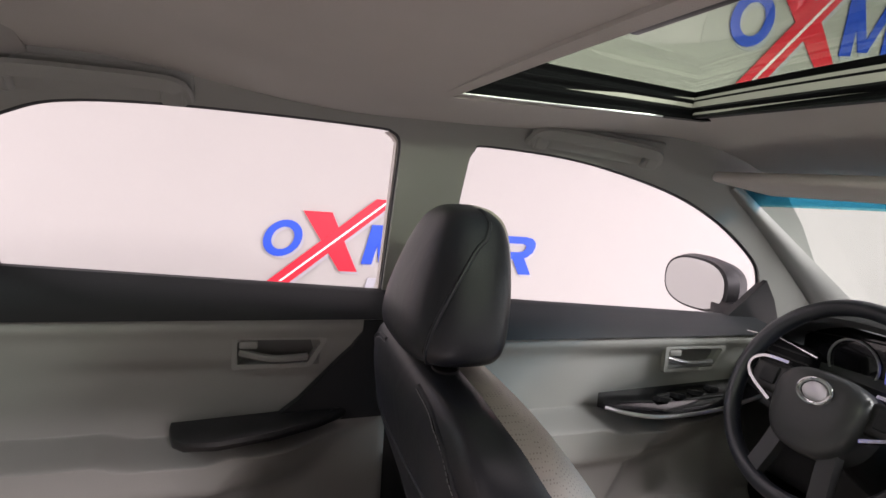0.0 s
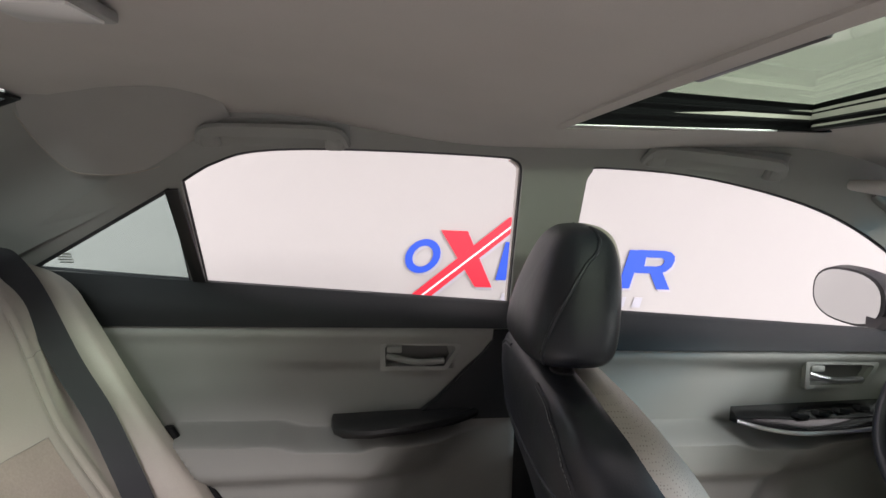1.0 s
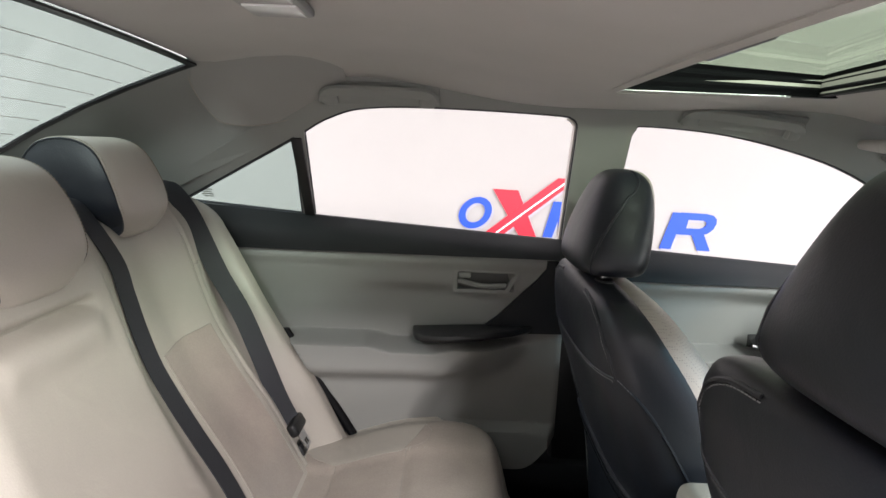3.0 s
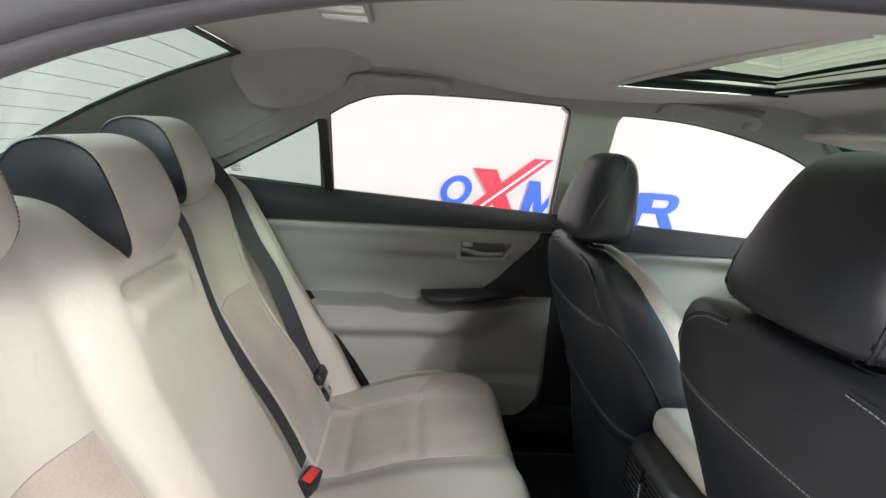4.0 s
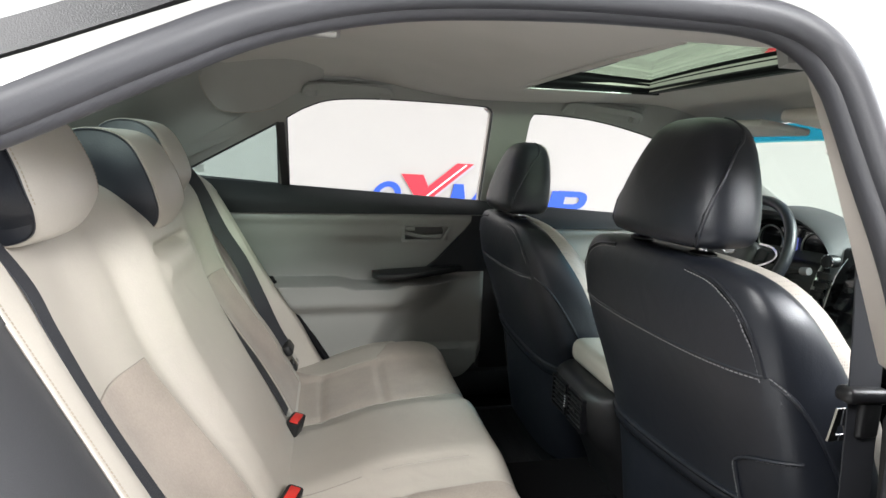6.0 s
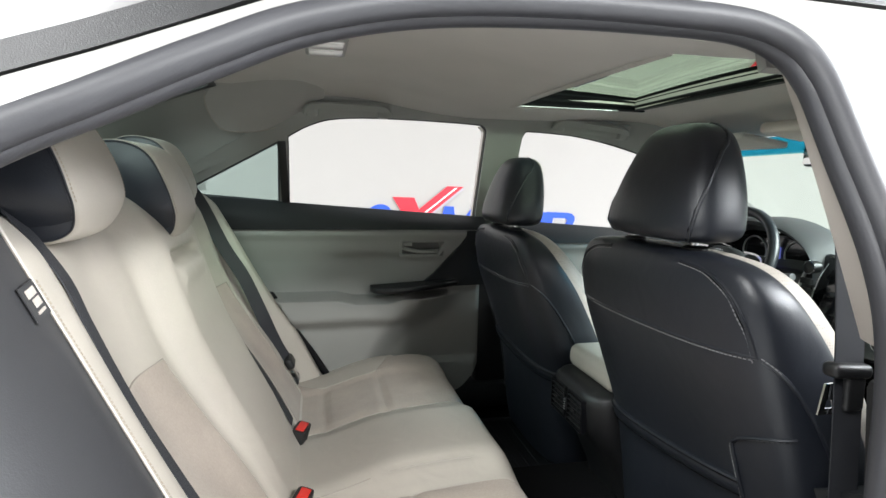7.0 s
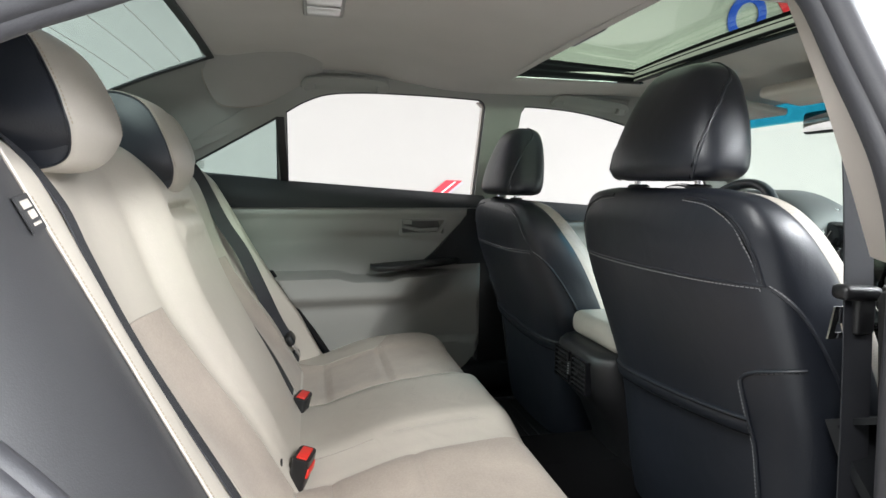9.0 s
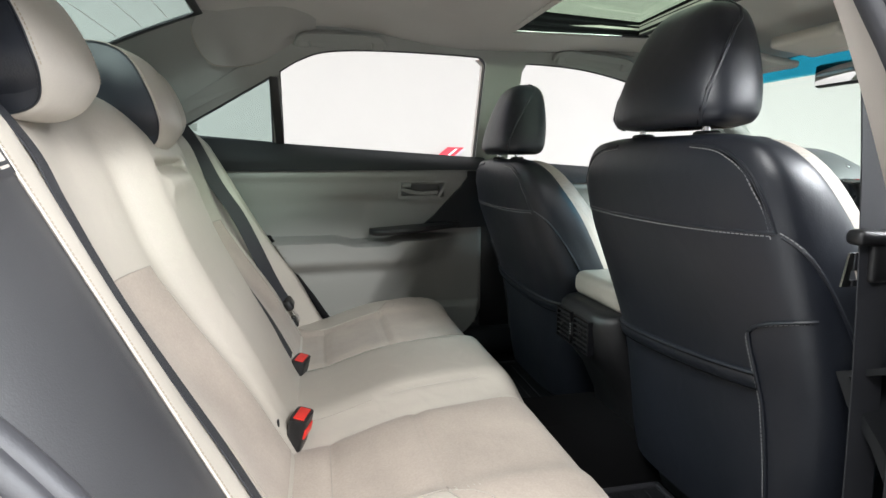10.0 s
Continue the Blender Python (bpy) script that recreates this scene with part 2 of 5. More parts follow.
def plate(outline, holes, place, depth):
    """A flat plate in (a, b) with holes; place maps (a, b) to space, depth is the way through it."""
    bm = bmesh.new()
    edges = []
    for loop in (outline, *holes):
        vs = [bm.verts.new(place(a, b)) for a, b in loop]
        edges += [bm.edges.new((vs[i], vs[(i + 1) % len(vs)])) for i in range(len(vs))]
    bmesh.ops.triangle_fill(bm, use_beauty=True, edges=edges, use_dissolve=False)
    made = bmesh.ops.extrude_face_region(bm, geom=bm.faces[:])
    bmesh.ops.translate(bm, vec=depth, verts=[v for v in made["geom"] if isinstance(v, bmesh.types.BMVert)])
    return bm


def lin(a, b, n):
    return [a + (b - a) * i / (n - 1) for i in range(n)]


def smooth(a, b, x):
    t = min(1, max(0, (x - a) / (b - a)))
    return t * t * (3 - 2 * t)


# ---- the studio ----
def big_box(name, x0, x1, y0, y1, z0, z1, mat, label):
    return part(name, rbox((x0 + x1) / 2, (y0 + y1) / 2, (z0 + z1) / 2, x1 - x0, y1 - y0, z1 - z0, 0), mat, None, label, False, name.split("_")[0], "", "structure")


WALL_Y = 2.85
big_box("floor", -5.2, 7.2, -4.7, 3.05, -0.15, 0.0, M_FLOOR, "pale glossy studio floor under the car")
# Ceiling and the unseen right wall are greyed to cut fill light.
big_box("ceiling", -5.2, 7.2, -4.7, 3.05, CEIL, CEIL + 0.15, M_CEIL, "grey studio ceiling above the car")
big_box("wall_left", -5.0, 7.0, WALL_Y, WALL_Y + 0.2, 0, CEIL, M_SIGN_WALL, "white studio wall with coloured signs")
big_box("wall_right", -5.0, 7.0, -4.7, -4.5, 0, CEIL, M_WALL_GREY, "unseen wall closing the studio, grey to limit fill light")
big_box("wall_rear", -5.2, -5.0, -4.7, 3.05, 0, CEIL, M_WALL, "plain white studio wall")
big_box("wall_front", 7.0, 7.2, -4.7, 3.05, 0, CEIL, M_WALL, "plain white studio wall")


def wall_sign(x, z, s, tilt):
    """A sign of flat cut shapes on the wall, its first ring centred at (x, z)."""
    sign = thing("wall_sign", "blue and red cut-out logo sign on a white wall", "sign", "wall signs", (x, WALL_Y, z))
    sign.rotation_euler = (0, radians(tilt), 0)

    def flat(name, outline, holes, mat, front):
        pl = plate([(a * s, b * s) for a, b in outline], [[(a * s, b * s) for a, b in h] for h in holes], lambda a, b: (a, -front, b), (0, 0.006, 0))
        part(name, pl, mat, sign, "", False)

    def oval(cx, cz, rx, rz, n=28):
        return [(cx + rx * math.cos(2 * math.pi * i / n) + 0.22 * rz * math.sin(2 * math.pi * i / n), cz + rz * math.sin(2 * math.pi * i / n)) for i in range(n)]

    def bar(x0, x1, x2, x3, z0, z1):
        return [(x0, z0), (x1, z0), (x2, z1), (x3, z1)]

    # First pass: shifted grey copies stand in for the shapes' shadows.
    for dx, dz, mat, f in ((0.012, -0.014, M_SIGN_GREY_SHADOW, 0.008), (0, 0, None, 0.016)):
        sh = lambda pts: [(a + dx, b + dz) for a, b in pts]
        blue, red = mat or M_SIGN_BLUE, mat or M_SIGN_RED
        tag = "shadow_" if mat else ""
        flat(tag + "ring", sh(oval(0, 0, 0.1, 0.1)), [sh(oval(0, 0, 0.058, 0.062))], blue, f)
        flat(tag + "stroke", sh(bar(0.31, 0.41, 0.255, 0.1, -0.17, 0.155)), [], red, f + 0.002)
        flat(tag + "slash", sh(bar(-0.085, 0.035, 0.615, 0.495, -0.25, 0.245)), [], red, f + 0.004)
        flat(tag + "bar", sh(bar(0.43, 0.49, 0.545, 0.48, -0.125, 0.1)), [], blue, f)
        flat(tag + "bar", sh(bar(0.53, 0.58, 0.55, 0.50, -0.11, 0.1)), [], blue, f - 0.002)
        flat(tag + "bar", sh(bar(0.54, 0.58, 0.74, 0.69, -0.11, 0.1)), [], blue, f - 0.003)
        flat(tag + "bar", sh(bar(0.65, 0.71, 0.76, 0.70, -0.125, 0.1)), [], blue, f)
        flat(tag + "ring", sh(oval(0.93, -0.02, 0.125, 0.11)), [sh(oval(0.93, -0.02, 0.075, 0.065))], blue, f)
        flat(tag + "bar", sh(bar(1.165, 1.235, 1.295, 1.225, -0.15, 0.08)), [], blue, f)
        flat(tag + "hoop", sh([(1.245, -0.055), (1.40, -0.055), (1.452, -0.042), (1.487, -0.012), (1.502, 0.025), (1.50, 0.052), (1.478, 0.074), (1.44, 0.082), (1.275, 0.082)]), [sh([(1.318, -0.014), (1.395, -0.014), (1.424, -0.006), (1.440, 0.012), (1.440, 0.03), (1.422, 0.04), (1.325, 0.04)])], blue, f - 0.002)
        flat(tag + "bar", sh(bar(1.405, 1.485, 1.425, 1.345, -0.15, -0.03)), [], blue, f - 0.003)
    flat("white_line", bar(-0.012, 0.004, 0.568, 0.552, -0.235, 0.235), [], M_SIGN_WHITE, 0.023)
    for i in range(9):
        if i != 4:
            flat("grey_bar", bar(0.46 + i * 0.10, 0.51 + i * 0.10, 0.525 + i * 0.10, 0.475 + i * 0.10, -0.265, -0.205), [], M_SIGN_GREY_SHADOW, 0.012)
    return sign


wall_sign(0.375, 0.82, 1.0, 1.2)
wall_sign(3.29, 2.36, 1.75, -6)
wall_sign(-3.7, 2.6, 1.75, 0)

# Housings added round the unseen ceiling lamps.
for sx, sy, wx, wy in ((0.6, 1.75, 5.7, 1.35), (3.7, -1.7, 1.75, 2.75), (-2.6, 0.4, 1.75, 2.55)):
    softbox = thing("softbox", "unseen white softbox added under the studio ceiling", "lamp", "softboxes", (sx, sy, CEIL))
    part("housing", rbox(0, 0, -0.07, wx, wy, 0.14, 0.02), M_WALL, softbox)
# Housings and stands added for the unseen key and the two fills.
for (sx, sy, sz), (tx, ty, tz), w, h in [((1.11, -3.50, 2.54), (0.1, 0.3, 0.6), 0.32, 0.32), ((-0.9, -1.8, 2.6), (0.5, -0.4, 0.6), 0.8, 0.6), ((1.55, -2.3, 2.2), (-0.3, -0.4, 0.8), 0.9, 0.7)]:
    stand_box = thing("softbox", "unseen tilted softbox on a stand, added to light the car", "lamp", "softboxes", (sx, sy, 0))
    case = rbox(0, 0, 0.075, w + 0.1, h + 0.1, 0.12, 0.03)
    bmesh.ops.transform(case, matrix=Matrix.Translation((-sx, -sy, 0)) @ look((sx, sy, sz), (tx, ty, tz)), verts=case.verts)
    part("housing", case, M_WALL, stand_box)
    part("stand", tube([(-0.12 * (tx - sx), -0.22, 0), (-0.12 * (tx - sx), -0.22, sz)], 0.02, 8, False, (1, 0, 0)), M_PLASTIC, stand_box)

# ---- car shell ----
G = 1.347


def gy(z):
    """Half width of the inner side trim at height z above the belt line."""
    return G - 0.6 * z


REAR_WIN = [(-0.14, 1.235), (-0.11, 1.253), (-0.077, 1.269), (-0.015, 1.289), (0.093, 1.298), (0.27, 1.298), (0.44, 1.293), (0.472, 1.288), (0.487, 1.276), (0.491, 1.255), (0.506, 0.976), (-0.143, 1.021)]
QUARTER = [(-0.484, 1.051), (-0.165, 1.222), (-0.172, 1.026)]
FRONT_WIN = [(0.615, 1.255), (0.622, 1.27), (0.64, 1.278), (0.803, 1.269), (0.959, 1.243), (1.11, 1.204), (1.25, 1.147), (1.388, 1.07), (1.445, 1.015), (1.46, 0.99), (1.42, 0.908), (1.089, 0.93), (0.626, 0.962)]


def soft(curve, corners):
    """A window outline: a smooth upper curve, then its plain lower corners."""
    return [tuple(p) for p in catmull(curve, 5)] + corners


REAR_WIN = soft(REAR_WIN[:10], REAR_WIN[10:])
FRONT_WIN = soft(FRONT_WIN[:10], FRONT_WIN[10:])


def outline(pts, step=0.03):
    """A closed line through the points, with more of them along the long edges."""
    out = []
    for (ax, az), (bx, bz) in zip(pts, pts[1:] + pts[:1]):
        n = max(1, int(math.hypot(bx - ax, bz - az) / step))
        out += [(ax + (bx - ax) * k / n, az + (bz - az) * k / n) for k in range(n)]
    return out


side_rim = [(-0.62, 0.97), (-0.60, 1.06), (-0.40, 1.16), (-0.2, 1.272), (-0.1, 1.352), (0.0, 1.372), (0.1, 1.375), (0.45, 1.368), (0.62, 1.362), (0.85, 1.35), (1.02, 1.328), (1.16, 1.30), (1.32, 1.25), (1.45, 1.165), (1.60, 1.05), (1.78, 0.89), (1.5, 0.87), (0.56, 0.93), (0.5, 0.94), (-0.2, 0.985)]
part("wall_side_frame", plate(side_rim, [REAR_WIN, QUARTER, FRONT_WIN], lambda x, z: (x, gy(z), z), (0, 0.014, 0.004)), M_PILLAR, None, "grey trim round the side windows of the car", False, "trim", "", "structure")
for win in (REAR_WIN, FRONT_WIN):
    part("seal_window", tube([(x, gy(z) + 0.010, z) for x, z in outline(win)], 0.0032, 8, True, (0, 1, 0.6)), M_RUBBER, None, "black rubber window seal", True, "seal", "", "structure")

REVEAL = [(0.470, 1.2885), (0.487, 1.276), (0.491, 1.255), (0.4985, 1.115), (0.506, 0.976)]
for y0, y1, dx, mat in ((0.016, 0.036, 0.004, M_RUBBER), (0.037, 0.062, -0.001, M_TRIM_LIGHT)):
    part("trim_window_reveal", loft([[(x + dx, gy(z) + y, z) for y in (y0, y1)] + [(x + dx + 0.012, gy(z) + y, z) for y in (y1, y0)] for x, z in catmull(REVEAL, 5)]), mat, None, "grey edge of the window frame", True, "trim", "", "structure")
for (xa, za), (xb, zb) in zip(QUARTER, QUARTER[1:] + QUARTER[:1]):
    part("seal_window", tube([(xa, gy(za) + 0.008, za), (xb, gy(zb) + 0.008, zb)], 0.006, 8, False, (0, 1, 0.6)), M_RUBBER, None, "black rubber window seal", True, "seal", "", "structure")


def roof_z(x, y):
    z = 1.394 - 0.010 * (y / 0.45) ** 2 - 0.058 * smooth(0.02, 0.47, x) + 0.012 * smooth(0.6, 0.95, x) - 0.085 * smooth(0.95, 1.45, x) ** 1.3 - 0.018 * smooth(-0.1, -0.34, x)
    return z - 0.028 * smooth(0.42, 0.555, abs(y)) * (1 - 0.6 * smooth(0.1, 0.5, x))


SUN = (0.50, 0.905, 0.395)  # the sunroof opening: rear, front, half width
liner = bmesh.new()
us = lin(-0.33, SUN[0], 18) + lin(SUN[0], SUN[1], 9)[1:] + lin(SUN[1], 1.34, 12)[1:]
vs = sorted(set([round(v, 4) for v in lin(-0.556, -SUN[2], 9) + lin(-SUN[2], SUN[2], 15) + lin(SUN[2], 0.556, 9)]))
grid = {}
for i, u in enumerate(us):
    for j, v in enumerate(vs):
        w = v * (1 + 0.06 * smooth(0.85, 1.34, u)) if abs(v) > 0.4 else v
        grid[i, j] = liner.verts.new((u, w, roof_z(u, v)))
for i in range(len(us) - 1):
    for j in range(len(vs) - 1):
        if SUN[0] <= us[i] < SUN[1] - 1e-6 and -SUN[2] - 1e-3 <= vs[j] < SUN[2] - 1e-3:
            continue
        liner.faces.new((grid[i, j], grid[i + 1, j], grid[i + 1, j + 1], grid[i, j + 1]))
made = bmesh.ops.extrude_face_region(liner, geom=liner.faces[:])
bmesh.ops.translate(liner, vec=(0, 0, 0.028), verts=[v for v in made["geom"] if isinstance(v, bmesh.types.BMVert)])
part("ceiling_headliner", liner, M_LINER, None, "grey-beige cloth headliner under the car roof", True, "ceiling", "", "structure")


def skin_z(x, y):
    return 1.452 - 0.055 * (y / 0.6) ** 2 - 0.05 * smooth(0.4, 1.35, x) - 0.04 * smooth(0.0, -0.4, x)


for x0, x1, y0, y1 in ((-0.36, 0.47, -0.60, 0.60), (0.47, 1.26, -0.60, -0.57), (0.47, 1.26, 0.57, 0.60), (1.26, 1.36, -0.60, 0.60)):
    part("roof_skin", field(lambda x, y: (x, y, skin_z(x, y)), lin(x0, x1, 8), lin(y0, y1, 9), 0.004, (0, 0, 1)), M_PAINT, None, "white painted car roof", True, "roof", "", "structure")

# sunroof
sunroof = thing("sunroof", "tinted sunroof with a black frame, shade open", "sunroof", "", (0, 0, 0))


def pane_z(x, y):
    return 1.408 - 0.052 * (x - 0.5) - 0.012 * (y / 0.45) ** 2


part("pane", field(lambda x, y: (x, y, pane_z(x, y)), lin(0.44, 0.965, 7), lin(-0.46, 0.46, 11), 0.004, (0, 0, 1)), M_SUNGLASS, sunroof, "greenish tinted glass pane")


def ridge(v):
    """Fine steps up the well of the sunroof."""
    return 0.0035 * math.cos(2 * math.pi * 3 * v) + 0.010 * (1 - v)


for s in (-1, 1):
    part("side_rail", field(lambda x, v, s=s: (x, s * (SUN[2] + 0.004 - ridge(v)), 1.334 + (pane_z(x, SUN[2]) - 1.335) * v), lin(SUN[0] - 0.01, SUN[1] + 0.03, 12), lin(0, 1, 25), 0.02, (0, s, 0)), M_JET, sunroof, "black stepped side rail")
    part("bright_strip", rbox((SUN[0] + SUN[1]) / 2 - 0.03, s * (SUN[2] - 0.009), 1.3335, SUN[1] - SUN[0] - 0.06, 0.004, 0.003, 0.001), M_SILVER, sunroof, "bright metal guide strip")
part("front_rail", field(lambda y, v: (SUN[1] + 0.006 - ridge(v), y, 1.336 + (pane_z(SUN[1], y) - 1.337) * v), lin(-SUN[2], SUN[2], 15), lin(0, 1, 25), 0.02, (1, 0, 0)), M_JET, sunroof, "black front rail")
part("rear_lip", sweep([(SUN[0] + 0.004, y, 1.337 + 0.003 * math.cos(y * 4)) for y in lin(-SUN[2], SUN[2], 15)], [(-0.010, -0.008), (0.004, -0.011), (0.012, 0.0), (0.012, 0.03), (-0.010, 0.03)]), M_LINER, sunroof)
part("shade_handle", rbox(SUN[0] + 0.012, -0.09, 1.333, 0.010, 0.15, 0.009, 0.003), M_SIDE, sunroof, "dark recessed shade handle")

# C-pillar trim, rear glass, parcel shelf
def back_glass(u, v):
    return (-0.33 - 0.72 * u, v * (0.455 + 0.11 * u), 1.372 - 0.35 * u - 0.012 * v * v + 0.035 * math.sin(math.pi * u))


for s, mat in ((1, M_PILLAR), (-1, M_PILLAR)):
    def cp(u, v, s=s):
        a = Vector((-0.60, 0.72, 1.03)).lerp(Vector((-0.13, 0.60, 1.25)), u)
        b = Vector(back_glass(1 - u, 1.0)) + Vector((0.006, -0.004, 0.004))
        q = a.lerp(b, v) + Vector((0, 0.03, 0.03)) * math.sin(math.pi * v)
        return (q.x, s * q.y, q.z)
    part("wall_pillar", field(cp, lin(0, 1, 9), lin(0, 1, 9), 0.02, (0, s, 0.3)), mat, None, "grey rear roof pillar trim", True, "pillar", "", "structure")

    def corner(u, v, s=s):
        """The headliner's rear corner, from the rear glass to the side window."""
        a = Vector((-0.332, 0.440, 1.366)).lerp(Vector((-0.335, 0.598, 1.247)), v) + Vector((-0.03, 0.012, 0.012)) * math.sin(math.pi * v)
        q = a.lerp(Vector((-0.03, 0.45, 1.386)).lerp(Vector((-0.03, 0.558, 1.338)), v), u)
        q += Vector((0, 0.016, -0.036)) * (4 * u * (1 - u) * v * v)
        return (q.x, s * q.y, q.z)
    part("wall_pillar", field(corner, lin(0, 1, 16), lin(0, 1, 16), 0.006, (0, s, 0.6)), M_CORNER_SHADE, None, "headliner corner above the rear pillar, coloured darker for its shade", True, "pillar", "", "structure")
    part("trim_pillar_seam", tube([Vector(corner(u, v)) for u, v in catmull([(0, 0.02), (0, 0.5), (0, 0.85), (0.03, 0.98), (0.15, 1.0), (0.5, 1.0), (0.7, 1.0)], 6)], 0.0016, 5), M_SEAM, None, "curved joint in the pillar trim", True, "trim", "", "structure")
rear_glass = part("window_rear", field(back_glass, lin(0, 1, 9), lin(-1, 1, 13), 0.004, (-0.3, 0, 1)), M_GLASS, None, "tinted rear window with thin heating lines", True, "window", "", "structure")
for k in range(9):
    u = 0.10 + 0.09 * k
    part("heating_line", tube([Vector(back_glass(u, v)) + Vector((0, 0, -0.003)) for v in lin(-0.93, 0.93, 9)], 0.0006, 4), M_SEAM, rear_glass)
rimline = [back_glass(0, v) for v in lin(-1, 1, 9)] + [back_glass(u, 1) for u in lin(0.05, 0.95, 7)] + [back_glass(1, v) for v in lin(1, -1, 9)] + [back_glass(u, -1) for u in lin(0.95, 0.05, 7)]
part("glass_border", sweep([Vector(p) + Vector((0, 0, -0.004)) for p in rimline], [(-0.010, -0.002), (0.010, -0.002), (0.010, 0.002), (-0.010, 0.002)], True), M_PLASTIC, rear_glass, "black printed border")
part("shelf_rear", rbox(-0.78, 0, 0.985, 0.66, 1.36, 0.03, 0.01), M_VINYL, None, "dark parcel shelf behind the rear seat", True, "shelf", "", "structure")
part("wall_bulkhead", rbox(-0.72, 0, 0.65, 0.06, 1.5, 0.66, 0.0), M_CARPET, None, "dark panel behind the rear seat", False, "panel", "", "structure")
# windscreen
def shield(u, v):
    return (1.30 + 0.60 * u - 0.09 * v * v * (1 - 0.6 * u), v * (0.60 + 0.16 * u), 1.262 - 0.33 * u - 0.018 * v * v)


part("windshield", field(shield, lin(0.13, 1, 9), lin(-1, 1, 13), 0.005, (0.3, 0, 1)), M_SHIELD, None, "green-tinted windshield", True, "window", "", "structure")
part("windshield_band", field(shield, lin(0.0, 0.13, 3), lin(-1, 1, 13), 0.005, (0.3, 0, 1)), M_BAND, None, "blue shade band of the windshield", True, "window", "", "structure")
for s in (-1, 1):
    def ap(u, v, s=s):
        a = Vector(shield(u, 1.0))
        k = 1.20 + 0.55 * u
        b = Vector((k, 0, 1.232 - 0.62 * max(0, k - 1.19) ** 1.05))
        b.y = gy(b.z) - 0.002
        q = a.lerp(b, v) + Vector((-0.012, -0.012, 0)) * math.sin(math.pi * v)
        return (q.x, s * q.y, q.z)
    part("wall_pillar_front", field(ap, lin(0, 1, 12), lin(0, 1, 6), 0.02, (0.3, s, 0)), M_TRIM if s > 0 else M_PILLAR, None, "grey-taupe front roof pillar trim", True, "pillar", "", "structure")
# quarter glass
part("window_quarter", plate(QUARTER, [], lambda x, z: (x, gy(z) + 0.007, z), (0, 0.004, 0.002)), M_GLASS, None, "small tinted quarter window", False, "window", "", "structure")
for n in range(4):
    part("window_marking", rbox(-0.412, gy(1.083 - 0.006 * n) + 0.010, 1.083 - 0.006 * n, 0.030 - 0.004 * (n % 2), 0.001, 0.0028, 0, 1, (31, 0, 0)), M_SEAM, None, "small grey printed bars on the glass", False, "marking", "", "structure")
part("trim_divider", rbox(-0.1555, 0.668, 1.122, 0.026, 0.006, 0.226, 0.002, 2, (31, -2, 0)), M_PLASTIC, None, "black window divider bar", True, "trim", "", "structure")

# floor and tunnel
part("floor_car", rbox(0.7, 0, 0.24, 3.0, 1.66, 0.04, 0.01), M_CARPET, None, "black carpeted car floor", False, "carpet", "", "structure")
part("floor_tunnel", slab([(0.22, 0.7, 1.2, 0.16), (0.33, 0.7, 1.2, 0.13), (0.38, 0.7, 1.2, 0.08)], 3, 6), M_CARPET, None, "carpeted centre tunnel", True, "carpet", "", "structure")
part("wall_firewall", rbox(1.78, 0, 0.55, 0.05, 1.5, 0.70, 0.0), M_CARPET, None, "dark firewall under the dashboard", False, "panel", "", "structure")
for s in (-1, 1):
    part("wall_kick_panel", rbox(1.60, 0.735 * s, 0.57, 0.40, 0.03, 0.66, 0.01), M_PLASTIC, None, "dark footwell side trim", True, "panel", "", "structure")
part("wall_outer_left", rbox(0.5, 0.86, 0.55, 4.2, 0.06, 0.62, 0.02), M_PAINT, None, "white painted car side", True, "car body", "", "structure")

# ---- left doors ----
def door_y(x, z, x0, x1, hx=None, hz=None, rise=(-0.045, 0.265), roll_z=0.915):
    """Inner surface of a door: rolled top, armrest ledge, recess ahead of it, map pocket and handle hollow."""
    y = 0.706 + 0.012 * smooth(0.90, 0.82, z)
    y -= 0.010 * math.exp(-((z - roll_z) / 0.018) ** 2)
    y += 0.012 * smooth(x1 - 0.62, x1 - 0.42, x) * smooth(0.865, 0.835, z) * (1 - smooth(x1 - 0.40, x1 - 0.22, x))
    low = 0.26 + 0.36 * smooth(rise[0], rise[1], x) + 0.12 * smooth(rise[1] - 0.08, x1 - 0.08, x)
    lip = 0.718 - 0.016 * smooth(x1 - 0.53, x1 - 0.46, x) + 0.016 * smooth(x1 - 0.36, x1 - 0.30, x)
    ledge = (1 - smooth(lip - 0.010, lip + 0.010, z)) * smooth(low - 0.10, low + 0.07, z)
    roll = 1 - 0.42 * smooth(0.65, 0.60, z) - 0.18 * smooth(0.60, 0.42, z)
    y -= 0.092 * ledge * roll * (1 - smooth(x1 - 0.20, x1 - 0.06, x)) * smooth(0.198 - 0.58 * z, 0.238 - 0.58 * z, x)
    y -= 0.030 * smooth(x1 - 0.36, x1 - 0.26, x) * smooth(0.482, 0.466, z) * (1 - smooth(x1 - 0.04, x1 - 0.015, x))
    y += 0.05 * smooth(x1 - 0.025, x1, x) ** 2
    if hx is not None:
        inside = smooth(hx - 0.004, hx + 0.006, x) * (1 - smooth(hx + 0.135, hx + 0.15, x)) * smooth(hz - 0.004, hz + 0.004, z) * (1 - smooth(hz + 0.044, hz + 0.050, z))
        y += 0.024 * inside
    return y


